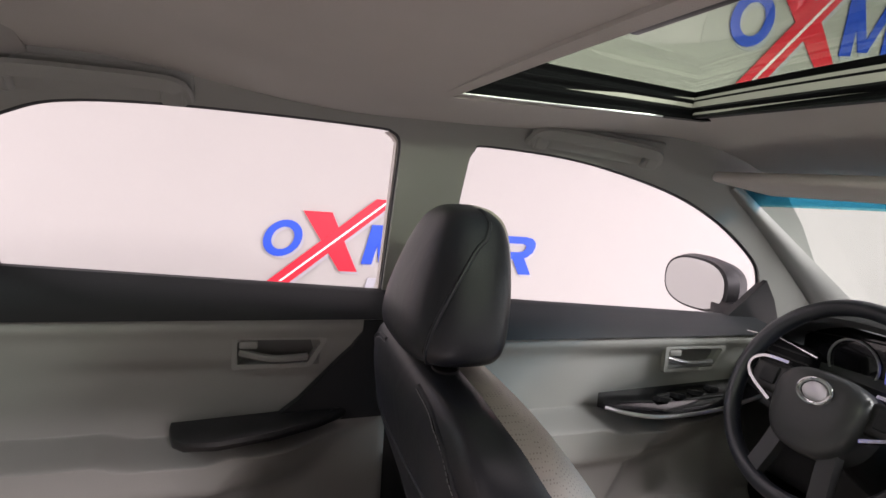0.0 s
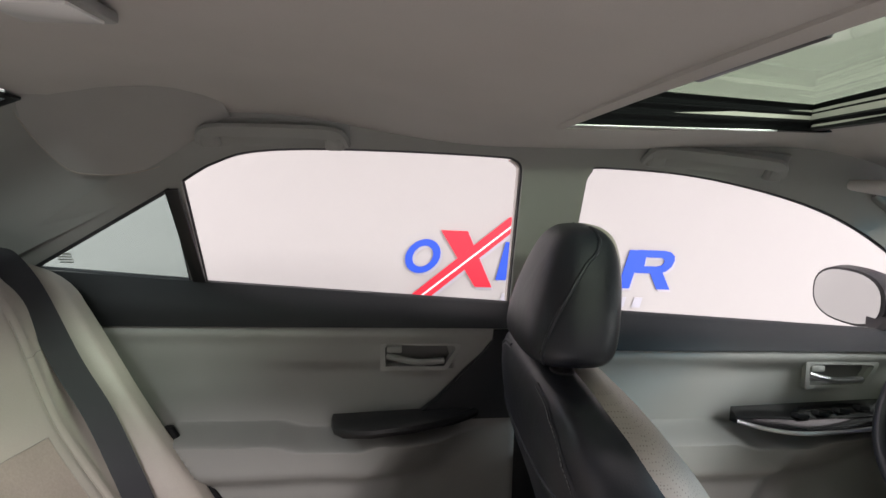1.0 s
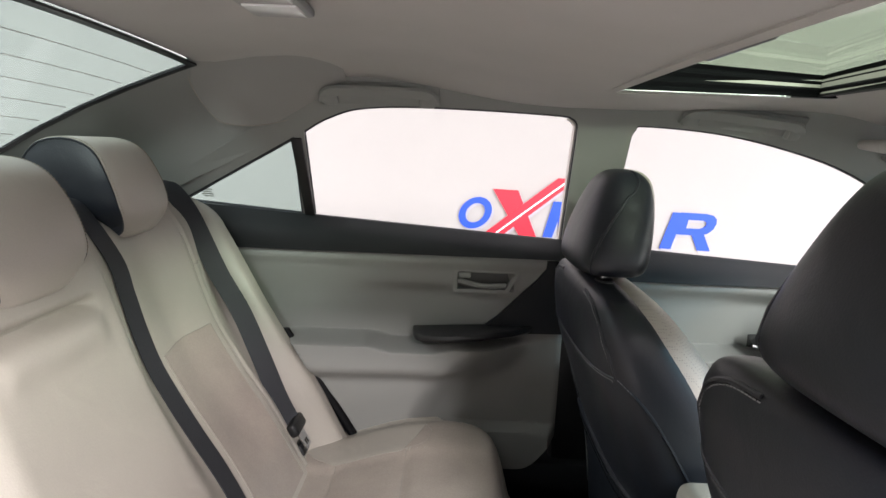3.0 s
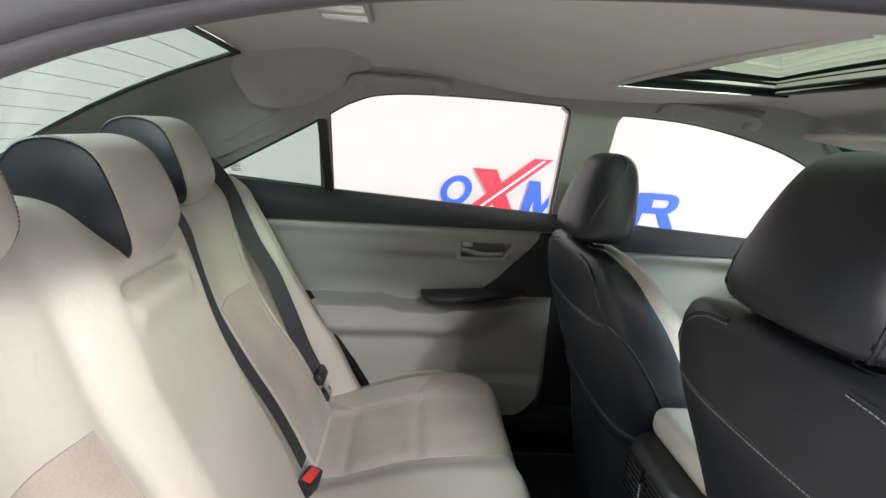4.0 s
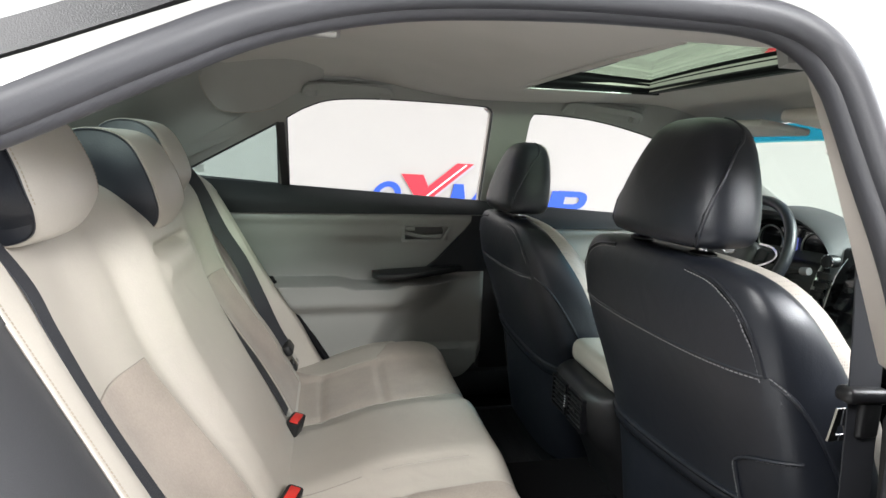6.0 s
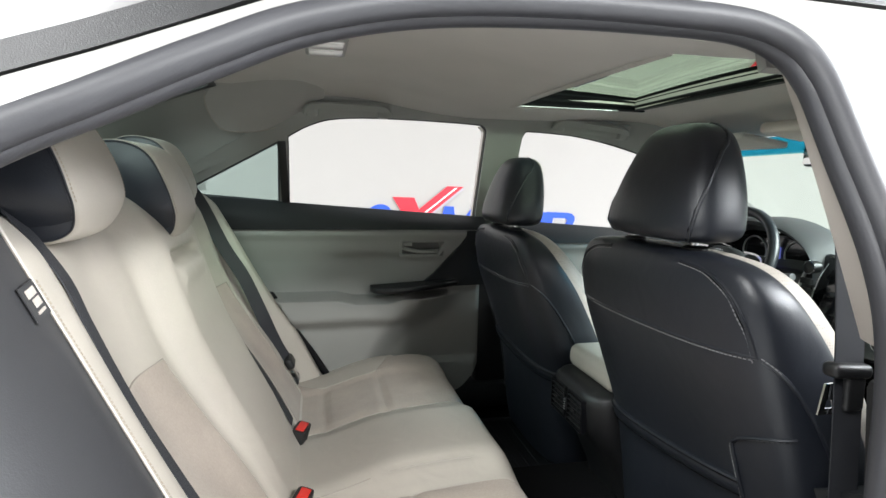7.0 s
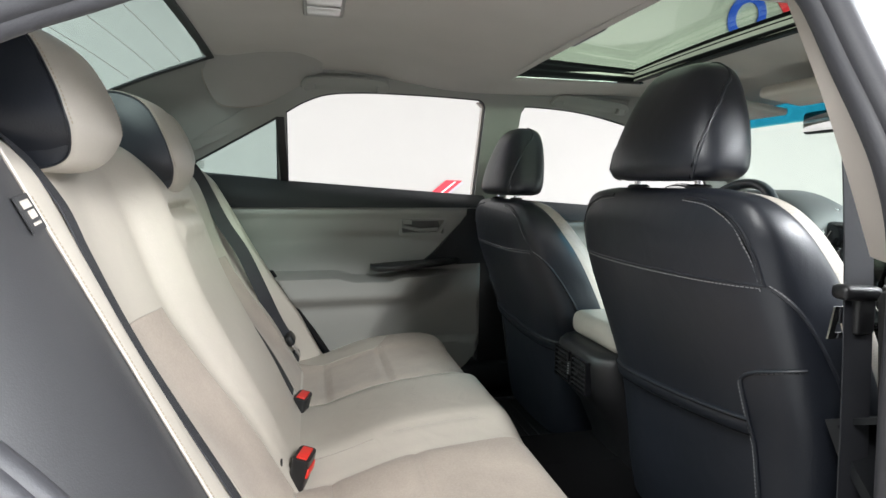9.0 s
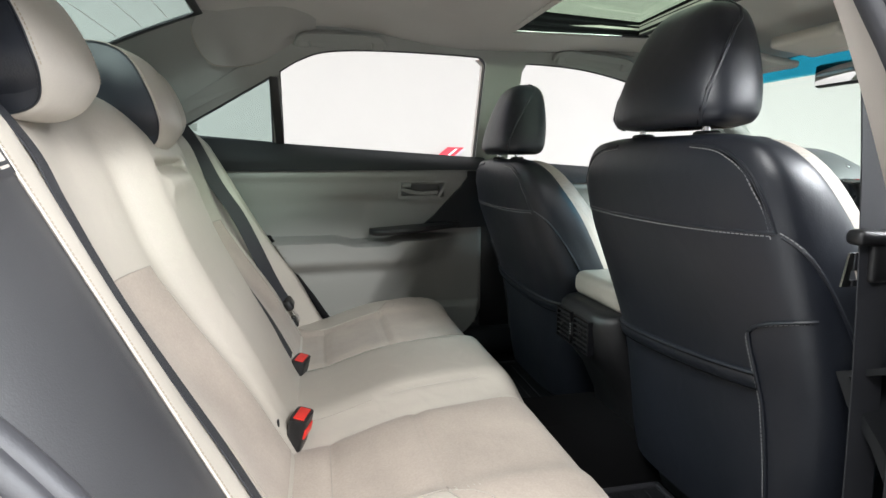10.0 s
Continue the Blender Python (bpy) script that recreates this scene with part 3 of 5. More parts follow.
def door_left(name, x0, x1, z0, belt, label, hx, hz, rise, pad_z):
    door = thing(name, label, "car door", "left doors", (0, 0, 0))
    nx = 90
    top = lambda x: belt[0] + (belt[1] - belt[0]) * (x - x0) / (x1 - x0)

    def pad(x, v):
        a, b = gy(top(x)) - 0.002, 0.690
        return (x, a + (b - a) * v ** 1.3 - 0.022 * math.sin(math.pi * min(1, 0.12 + 0.88 * v)), top(x) + 0.006 - (top(x) + 0.006 - min(pad_z, top(x) - 0.012)) * v)

    def panel(x, v):
        bottom = z0 + 0.09 * smooth(x1 - 0.14, x1 - 0.005, x) ** 2
        z_top = min(pad_z, top(x) - 0.012) + 0.002
        if v < 0.28:
            z = bottom + (0.67 - bottom) * v / 0.28
        elif v < 0.72:
            z = 0.67 + 0.075 * (v - 0.28) / 0.44
        else:
            z = 0.745 + (z_top - 0.745) * (v - 0.72) / 0.28
        return (x, door_y(x, z, x0, x1, hx, hz, rise, pad_z - 0.016), z)

    part("upper_pad", field(pad, lin(x0, x1, nx), lin(0, 1, 13), 0.02, (0, 1, 0)), M_VINYL, door, "soft charcoal upper pad")
    part("panel", field(panel, lin(x0, x1, 130), lin(0, 1, 126), 0.02, (0, 1, 0)), M_TRIM, door)
    return door


rear_door = door_left("car_door", -0.50, 0.535, 0.36, (1.045, 0.975), "taupe rear door trim with dark pad and armrest", 0.235, 0.852, (-0.045, 0.265), 0.940)
front_door = door_left("car_door", 0.63, 1.50, 0.36, (0.965, 0.905), "taupe front door trim with window switches", 1.178, 0.812, (0.92, 1.12), 0.893)
part("corner_panel", plate([(0.462, 0.936), (0.535, 0.936), (0.535, 0.745), (0.43, 0.742), (0.275, 0.742), (0.31, 0.757), (0.345, 0.785), (0.44, 0.885), (0.46, 0.915)], [], lambda x, z: (x, 0.692, z), (0, 0.02, 0)), M_VINYL, rear_door, "dark corner panel", False)


def handle(door, x, z):
    y = 0.704
    out = [(x - 0.008, z - 0.009), (x + 0.126, z - 0.007), (x + 0.133, z - 0.004), (x + 0.160, z + 0.046), (x + 0.157, z + 0.053), (x - 0.006, z + 0.055), (x - 0.011, z + 0.050), (x - 0.011, z - 0.005)]
    inn = [(x, z), (x + 0.124, z + 0.002), (x + 0.148, z + 0.040), (x + 0.145, z + 0.046), (x + 0.002, z + 0.047), (x - 0.002, z + 0.04)]
    b = part("handle_bezel", plate(out, [inn], lambda p, q: (p, y, q), (0, 0.014, 0)), M_TRIM, door, "", False)
    part("lever", sweep(catmull([(x + 0.002, y + 0.006, z + 0.024), (x + 0.035, y + 0.004, z + 0.016), (x + 0.07, y + 0.001, z + 0.011), (x + 0.125, y + 0.003, z + 0.014)], 5), [(-0.004, -0.006), (0.003, -0.007), (0.005, 0.0), (0.003, 0.004), (-0.004, 0.005)]), M_SILVER if x > 1 else M_TRIM, b)
    part("cup", plate([(p, q) for p, q in inn], [], lambda p, q: (p, y + 0.026, q), (0, 0.004, 0)), M_CUP_SHADE, b, "", False)
    part("lock_knob", rbox(x + 0.018, y + 0.006, z + 0.037, 0.032, 0.012, 0.015, 0.003), M_TRIM, b)


handle(rear_door, 0.235, 0.852)
handle(front_door, 1.178, 0.812)
part("armrest_top", loft([[(x, y, z + 0.06 * (x - 0.17)) for y, z in ((0.705, 0.751), (w + 0.012, 0.751), (w + 0.003, 0.748), (w, 0.741), (w + 0.004, 0.732), (0.705, 0.726))] for x, w in ((0.125, 0.675), (0.135, 0.64), (0.155, 0.618), (0.21, 0.608), (0.30, 0.622), (0.38, 0.652), (0.44, 0.695))]), M_PLASTIC, rear_door, "black armrest pull")
part("armrest_top", loft([[(x, y, z + 0.05 * (x - 1.1)) for y, z in ((0.705, 0.768), (w + 0.008, 0.756), (w, 0.750), (w, 0.742), (0.705, 0.735))] for x, w in ((1.0, 0.675), (1.04, 0.628), (1.11, 0.602), (1.25, 0.608), (1.42, 0.65))]), M_GLOSS, front_door, "black window switch panel")

sw = front_door.children[-1]
for k in range(4):
    part("switch", rbox(1.12 + 0.052 * k, 0.645 + 0.008 * k, 0.765 + 0.0026 * k, 0.028, 0.022, 0.010, 0.003, 2, (-10, 8, 0)), M_VINYL, sw)
part("bright_edge", tube(catmull([(1.0, 0.672, 0.742), (1.04, 0.624, 0.744), (1.11, 0.599, 0.746), (1.25, 0.605, 0.753), (1.42, 0.648, 0.762)], 5), 0.0045, 6), M_SILVER, sw, "bright edge strip")
part("trim_sill", rbox(0.53, 0.74, 0.33, 2.2, 0.10, 0.10, 0.02), M_VINYL, None, "dark door sill trim", True, "sill", "", "structure")
part("wall_pillar_lower", rbox(0.575, 0.745, 0.64, 0.13, 0.05, 0.66, 0.02), M_PLASTIC, None, "dark lower centre pillar trim", True, "pillar", "", "structure")

# ---- right side: door opening, rubber seal, white frame ----
APERTURE = [(-0.45, 1.04), (-0.31, 1.134), (-0.234, 1.175), (-0.145, 1.223), (-0.062, 1.262), (0.056, 1.291), (0.215, 1.304), (0.36, 1.306), (0.42, 1.304), (0.455, 1.298), (0.482, 1.286), (0.5, 1.268), (0.509, 1.245), (0.512, 1.22), (0.51, 1.154), (0.505, 1.045), (0.505, 0.95), (0.512, 0.80), (0.52, 0.60), (0.51, 0.42), (0.45, 0.345), (0.25, 0.325), (0.05, 0.33), (-0.06, 0.39), (-0.12, 0.52), (-0.20, 0.70), (-0.30, 0.83), (-0.42, 0.92), (-0.47, 0.98)]


def ry(z):
    """The door opening's plane on the right side."""
    return -(1.41 - 0.6 * z) if z > 1.0 else -0.81


ap = catmull([(x, ry(z), z) for x, z in APERTURE], 7, True)
part("seal_door", sweep(ap, [(0.013 * math.cos(q) * (1 if math.cos(q) > 0 else 0.9), 0.015 * math.sin(q)) for q in [2 * math.pi * k / 14 for k in range(14)]], True, (0, -1, 0.2)), M_RUBBER, None, "black rubber door seal round the opening", True, "seal", "", "structure")
body_rim = [(-1.3, 0.25), (-1.3, 0.98), (-0.75, 1.06), (-0.42, 1.142), (-0.321, 1.189), (-0.24, 1.224), (-0.174, 1.255), (-0.08, 1.298), (0.05, 1.33), (0.25, 1.348), (0.5, 1.352), (0.8, 1.345), (1.0, 1.31), (1.25, 1.23), (1.6, 1.05), (1.7, 0.9), (1.7, 0.25)]
bead = [Vector(p) + Vector((0, -0.014, 0)) for p in ap]
mid_x, mid_z = 0.12, 0.82
bead = [Vector((p.x + 0.010 * (p.x - mid_x) / max(0.1, math.hypot(p.x - mid_x, p.z - mid_z)), p.y, p.z + 0.010 * (p.z - mid_z) / max(0.1, math.hypot(p.x - mid_x, p.z - mid_z)))) for p in bead]
part("seal_bead", tube(bead, 0.016, 10, True, (0, -1, 0.2)), M_RUBBER, None, "thin outer bead of the door seal", True, "seal", "", "structure")
hole = [(x, z) for x, _, z in ap]
fwin = [(0.70, 1.25), (0.72, 1.275), (0.8, 1.272), (0.959, 1.246), (1.11, 1.204), (1.25, 1.147), (1.388, 1.07), (1.46, 0.99), (1.46, 0.93), (0.68, 0.97)]


def outer_y(z):
    return ry(z) - 0.022 if z > 1.0 else -0.832 - 0.05 * smooth(1.0, 0.7, z)


part("wall_outer_right", plate(body_rim, [hole, fwin], lambda x, z: (x, outer_y(z), z), (0, 0.03, 0)), M_PAINT, None, "white painted car side with the rear door open", True, "car body", "", "structure")
edge = catmull([(x, outer_y(z) + 0.006, z) for x, z in body_rim[2:14]], 5)
part("trim_roof_moulding", sweep(edge, [(-0.005, 0.0), (0.008, 0.0), (0.008, 0.028), (-0.005, 0.028)], False, (0, 0.4, 1)), M_PLASTIC, None, "black roof moulding strip", True, "trim", "", "structure")


rim_x, rim_z = [p[0] for p in body_rim[2:14]], [p[1] for p in body_rim[2:14]]


def roof_side(u, v):
    x = -0.75 + 2.0 * u
    z = float(np.interp(x, rim_x, rim_z)) + 0.022
    a, q = Vector((x, outer_y(z), z)), Vector((x, -0.60, skin_z(x, 0.60) - 0.35 * smooth(-0.36, -0.8, x)))
    p = a.lerp(q, v) + Vector((0, -0.012, 0.012)) * math.sin(math.pi * v)
    return (p.x, p.y, p.z)


part("roof_side", field(roof_side, lin(0, 1, 24), lin(0, 1, 6), 0.004, (0, 0.5, -1)), M_ROOF_GREY, None, "dark grey roof side above the door", True, "roof", "", "structure")


def rail(u, v):
    """Inner roof rail on the right, from the seal up to the headliner."""
    x = -0.12 + 0.66 * u
    z = float(np.interp(x, [p[0] for p in APERTURE[3:13]], [p[1] for p in APERTURE[3:13]]))
    a = Vector((x, ry(z) + 0.012, z + 0.004))
    q = a.lerp(Vector((x, -0.552, roof_z(x, 0.555) + 0.004)), v)
    return (q.x, q.y, q.z)


part("trim_roof_rail", field(rail, lin(0, 1, 24), lin(0, 1, 5), 0.015, (0, -0.3, 1)), M_TRIM, None, "taupe roof rail trim over the door opening", True, "trim", "", "structure")
part("trim_roof_rail", field(lambda u, v: (0.52 + 0.75 * u, -(gy(1.29 - 0.10 * u * u) + (0.556 - gy(1.29 - 0.10 * u * u)) * v), (1.27 - 0.10 * u * u) + (roof_z(0.52 + 0.75 * u, 0.555) + 0.01 - 1.27 + 0.10 * u * u) * v), lin(0, 1, 12), lin(0, 1, 4), 0.015, (0, -1, 0.3)), M_TRIM, None, "taupe roof rail trim over the front door", True, "trim", "", "structure")
# centre pillar on the right
PILLAR_IN = catmull([(0.602, -0.690, 0.935), (0.557, -0.690, 1.034), (0.532, -0.672, 1.125), (0.540, -0.622, 1.21), (0.545, -0.578, 1.285)], 6)
PILLAR_OUT = catmull([(0.612, -0.740, 0.925), (0.572, -0.742, 1.02), (0.536, -0.738, 1.118), (0.515, -0.710, 1.19), (0.50, -0.675, 1.262)], 6)


def bp(u, v):
    k = v * (len(PILLAR_IN) - 1)
    n = min(int(k), len(PILLAR_IN) - 2)
    a, q = [Vector(r[n]).lerp(Vector(r[n + 1]), k - n) for r in (PILLAR_IN, PILLAR_OUT)]
    return a.lerp(q, 1 - u) - Vector((0.006, 0, 0)) * math.sin(math.pi * u)


part("wall_pillar", field(bp, lin(0, 1, 7), lin(0, 1, 25), 0.03, (1, 0, 0)), M_TRIM_LIGHT, None, "light taupe centre pillar trim", True, "pillar", "", "structure")
part("wall_pillar_lower", rbox(0.622, -0.752, 0.61, 0.07, 0.03, 0.60, 0.012, 2, (0, -6, 0)), M_PLASTIC, None, "dark lower centre pillar trim", True, "pillar", "", "structure")
part("trim_sill", rbox(0.2, -0.77, 0.31, 1.6, 0.10, 0.06, 0.02), M_VINYL, None, "dark door sill trim", True, "sill", "", "structure")
def side_edge(z):
    """Where the rear seat's stitched outer edge meets the side panel."""
    return 0.119 - 0.48 * z


def bolster(u, v):
    z = 1.08 - 0.66 * u
    return (side_edge(z) + 0.012 * math.sin(math.pi * v) - 0.05 * v * v, -0.562 - 0.25 * v, z - 0.03 * v)


part("panel_bolster", field(bolster, lin(0, 1, 20), lin(0, 1, 9), 0.02, (-1, 0, -0.3)), M_SIDE, None, "charcoal vinyl side panel beside the rear seat", True, "panel", "", "structure")
part("trim_piping", tube([Vector(bolster(u, 0)) + Vector((0.003, 0, 0)) for u in lin(0, 1, 20)], 0.0018, 6), M_TRIM_LIGHT, None, "pale stitched edge of the side panel", True, "trim", "", "structure")
tag = thing("airbag_tag", "small dark sewn tag on the side panel seam", "tag", "", bolster(0.14, 0.0))
tag_o = Vector(bolster(0.14, 0.0))
part("cloth", field(lambda u, v: Vector(bolster(0.115 + 0.055 * u, 0.01 + 0.16 * v)) + Vector((0.004, 0, 0)) - tag_o, lin(0, 1, 4), lin(0, 1, 4), 0.0015, (-1, 0, 0)), M_SIDE, tag)
for u0, u1, v0, v1 in ((0.122, 0.134, 0.05, 0.14), (0.138, 0.150, 0.05, 0.12), (0.156, 0.160, 0.05, 0.13)):
    part("pale_bar", field(lambda u, v: Vector(bolster(u0 + (u1 - u0) * u, v0 + (v1 - v0) * v)) + Vector((0.0055, 0, 0)) - tag_o, lin(0, 1, 2), lin(0, 1, 2), 0.001, (-1, 0, 0)), M_TRIM_LIGHT, tag)
# right front door inside
part("wall_door_front_right", field(lambda x, z: (x, -door_y(x, z, 0.6, 1.5), z), lin(0.62, 1.5, 12), lin(0.36, 0.93, 16), 0.02, (0, -1, 0)), M_VINYL, None, "dark front passenger door trim", True, "door", "", "structure")


# ---- front seats ----
SHELL = [(0.36, 0.612, 0.87, 0.235), (0.42, 0.603, 0.865, 0.246), (0.52, 0.594, 0.85, 0.254), (0.62, 0.580, 0.82, 0.260), (0.74, 0.542, 0.765, 0.264), (0.86, 0.499, 0.70, 0.262), (0.94, 0.486, 0.635, 0.252), (0.982, 0.488, 0.595, 0.232), (1.006, 0.497, 0.565, 0.198), (1.016, 0.512, 0.548, 0.13)]  # height, rear, front, half width
ROUND = 3.6  # how square the shell is, seen from above
BACK = [(z, (r + f) / 2, (f - r) / 2, w) for z, r, f, w in SHELL]
HEAD = [(1.028, 0.548, 0.045, 0.105), (1.034, 0.546, 0.062, 0.126), (1.05, 0.546, 0.070, 0.136), (1.08, 0.550, 0.071, 0.132), (1.115, 0.556, 0.068, 0.121), (1.15, 0.562, 0.062, 0.107), (1.18, 0.567, 0.054, 0.093), (1.203, 0.57, 0.043, 0.078), (1.217, 0.571, 0.027, 0.055), (1.222, 0.571, 0.010, 0.022)]


def at_height(rows, z):
    zs = [r[0] for r in rows]
    return [np.interp(z, zs, [r[k] for r in rows]) for k in (1, 2, 3)]


def on_back(rows, y, z, out=0.0, n=3.2):
    """The point of the rear face at (y, z)."""
    x, a, b = at_height(rows, z)
    f = max(0.0, 1 - min(1, abs(y) / b) ** n) ** (1 / n)
    return (x - (a + out) * f, y, z)


def on_side(rows, x, z, s, n):
    """The point of the flank at (x, z); s is the side."""
    xc, a, b = at_height(rows, z)
    f = max(0.0, 1 - min(1, abs(x - xc) / a) ** n) ** (1 / n)
    return (x, s * (b * f + 0.0008), z)


def ring_point(rows, z, q, n, out=0.0):
    """The point of a padded body at height z and turn q, in degrees from straight ahead."""
    x, a, b = at_height(rows, z)
    u, v = math.cos(radians(q)), math.sin(radians(q))
    return (x + (a + out) * math.copysign(abs(u) ** (2 / n), u), (b + out) * math.copysign(abs(v) ** (2 / n), v), z)


def stitches(path, step=0.0068, length=0.0048, way=(-1, 0, 0)):
    """Short threads along a line, joined into one seam."""
    p = [Vector(q) for q in path]
    bm, walked, due = bmesh.new(), 0.0, 0.0
    for a, b in zip(p, p[1:]):
        d = (b - a).length
        while due < walked + d and d > 1e-6:
            c, t = a.lerp(b, (due - walked) / d), (b - a) / d
            out = Vector(way)
            w = t.cross(out).normalized() * 0.0007
            q = [c - w, c + w, c + t * length + w, c + t * length - w]
            low, top = [bm.verts.new(v) for v in q], [bm.verts.new(v + out * 0.0011) for v in q]
            bm.faces.new(top)
            for i in range(4):
                bm.faces.new((low[i], low[(i + 1) % 4], top[(i + 1) % 4], top[i]))
            due += step
        walked += d
    return bm


def front_seat(dx, y, dz, label, k, turn):
    seat = thing("front_seat", label, "car seat", "front seats", (dx, y, dz))
    seat.rotation_euler = (0, 0, radians(turn))
    back = part("backrest", slab(BACK, 5, ROUND, 64), M_BLACK, seat, "black leather back shell")
    front = [(z - 0.004, x + 0.040, a * 0.97, b * 0.97) for z, x, a, b in BACK[2:]]
    part("front_pad", slab(front, 5, 3.2, 56), M_PERF, seat, "taupe perforated leather front pad")
    part("seat_cushion", slab([(0.36, 1.02, 0.25, 0.25), (0.42, 1.02, 0.28, 0.27), (0.50, 1.02, 0.28, 0.265), (0.54, 1.03, 0.26, 0.23), (0.55, 1.03, 0.2, 0.17)], 4, 4.5), M_LEATHER, seat, "taupe leather seat cushion")
    part("seat_base", rbox(0.92, 0, 0.31, 0.46, 0.42, 0.12, 0.03), M_PLASTIC, seat)
    head = part("headrest", slab(HEAD, 5, 3.0, 48), M_BLACK, seat, "black leather headrest")
    part("headrest_face", slab([(z, x + 0.008, a * 0.92, b * 0.9) for z, x, a, b in HEAD], 5, 3.0, 48), M_LEATHER, seat, "taupe leather headrest face")
    for s in (-1, 1):
        part("post", tube([(0.534, 0.082 * s, 0.985), (0.532, 0.082 * s, 1.05)], 0.006, 10, False, (1, 0, 0)), M_CHROME, seat, "chrome headrest post")
        part("post_sleeve", loft([superring(0.534, 0.082 * s, z, r, r * 1.25, 2.4, 16) for z, r in ((1.0, 0.017), (1.019, 0.017), (1.022, 0.013))]), M_PLASTIC, seat)
    side = [(-0.100, 1.002), (-0.160, 0.994), (-0.203, 0.970), (-0.228, 0.930), (-0.238, 0.884)]
    flap = [(0.528, 0.882), (0.546, 0.867), (0.572, 0.840), (0.602, 0.80), (0.637, 0.745), (0.674, 0.675), (0.702, 0.60), (0.718, 0.50)]
    for sg in (-1, 1):
        path = [on_side(BACK, a, b, sg, ROUND) for a, b in catmull(flap, 6)]
        part("seam", tube(path, 0.0034, 7, False, (0, 1, 0)), M_BLACK, back)
        part("groove", tube([Vector(q) + Vector((0.004, 0.0003 * sg, -0.002)) for q in path], 0.0014, 5, False, (0, 1, 0)), M_JET, back)
        part("stitching", stitches([Vector(q) + Vector((-0.004, 0.0004 * sg, 0.004)) for q in path], 0.0068, 0.0048, (0, sg, 0)), M_STITCH, back, "pale thread stitching")
    lines = [
        ([(q, 0.885 - 0.004 * math.cos(7 * q)) for q in lin(-0.238, 0.246, 25)], True),
        (side, True),
        ([(-a, b) for a, b in side], True),
        ([(-0.176 * k, 0.46), (-0.176 * k, 0.60), (-0.174 * k, 0.715), (-0.181 * k, 0.738), (-0.204 * k, 0.752), (-0.235 * k, 0.762), (-0.257 * k, 0.768)], True),
    ]
    for ln, sewn in lines:
        path = [on_back(BACK, a, b, 0.0008, ROUND) for a, b in catmull(ln, 5)]
        part("seam", tube(path, 0.0030, 7, False, (1, 0, 0)), M_BLACK, back)
        part("groove", tube([on_back(BACK, a * 0.985, b - 0.004, 0.0004, ROUND) for a, b in catmull(ln, 5)], 0.0014, 5, False, (1, 0, 0)), M_JET, back)
        if sewn:
            part("stitching", stitches([on_back(BACK, a * 0.978, b - 0.0045, 0.0010, ROUND) for a, b in catmull(ln, 5)]), M_STITCH, back, "pale thread stitching")
    top = catmull([(0.243 * k, 0.640), (0.15 * k, 0.646), (0.0, 0.654), (-0.176 * k, 0.670)], 8)
    hem = [[on_back(BACK, a, b - 0.030 * q, out, ROUND) for q, out in ((-0.06, -0.002), (0.0, 0.004), (0.12, 0.007), (0.5, 0.0085), (0.88, 0.007), (1.0, 0.004), (1.06, -0.002))] for a, b in top]
    part("pocket_hem", loft(hem, False, False), M_BLACK, back, "gathered hem of the map pocket")
    for drop in (0.004, 0.027):
        part("groove", tube([on_back(BACK, a, b - drop, 0.0078, ROUND) for a, b in top], 0.0011, 5, False, (1, 0, 0)), M_JET, back)
    for s in (-1, 1):
        ln = [ring_point(HEAD, z, s * q, 3.0, 0.0006) for z, q in catmull([(1.031, 128), (1.05, 127), (1.08, 122), (1.115, 112), (1.15, 100), (1.18, 90), (1.205, 82), (1.219, 80)], 6)]
        part("seam", tube(ln, 0.0030, 7, False, (1, 0, 0)), M_BLACK, head)
        part("groove", tube([Vector(p) + Vector((-0.0015, -0.0042 * s, 0)) for p in ln], 0.0015, 5, False, (1, 0, 0)), M_JET, head)
    return seat


front_seat(0.0, -0.388, 0.0, "black-backed leather front passenger seat", 1, 2.5)
front_seat(-0.034, 0.384, -0.038, "black-backed leather driver's seat with taupe front", -1, 0)

# ---- rear bench ----
def bench_x(z):
    return 0.165 - 0.58 * z + 0.05 * smooth(0.78, 1.06, z)


bench = thing("rear_bench", "three-place taupe leather rear seat with suede inserts", "car seat", "", (0, 0, 0))


def cushion_top(x, y):
    z = 0.452 + 0.055 * smooth(-0.1, 0.15, x) + 0.01 * smooth(0.1, 0.25, x)
    z += 0.028 * (1 - smooth(0.10, 0.2, abs(y)))
    z -= 0.07 * smooth(0.29, 0.40, x) ** 2
    z += 0.008 * smooth(0.46, 0.5, abs(y)) - 0.02 * smooth(0.60, 0.68, abs(y))
    for at in (-0.035, 0.128):
        z -= 0.006 * math.exp(-((x - at) / 0.012) ** 2) * smooth(0.19, 0.22, abs(y)) * (1 - smooth(0.46, 0.50, abs(y)))
    z -= 0.005 * math.exp(-((abs(y) - 0.208) / 0.012) ** 2) * (1 - smooth(0.22, 0.30, x))
    z -= 0.004 * math.exp(-((y + 0.136) / 0.007) ** 2) * smooth(0.06, 0.11, x) * (1 - smooth(0.25, 0.29, x))
    return z


def cushion_front(y):
    return 0.392 + 0.03 * smooth(0.0, -0.3, y) - 0.15 * smooth(0.52, 0.70, abs(y)) ** 1.5


def cush_point(x, y, lift=0.0):
    u = (x + 0.20) / (cushion_front(y) + 0.20)
    return (x, y, cushion_top(x, y) - 0.10 * smooth(0.86, 1.0, u) ** 2.5 + lift)


def cush(u, v):
    y = 0.69 * v
    return cush_point(-0.20 + (cushion_front(y) + 0.20) * u, y)


part("cushion", field(cush, lin(0, 1, 70), lin(-1, 1, 150), 0.16, (0, 0, -1)), M_LEATHER, bench)


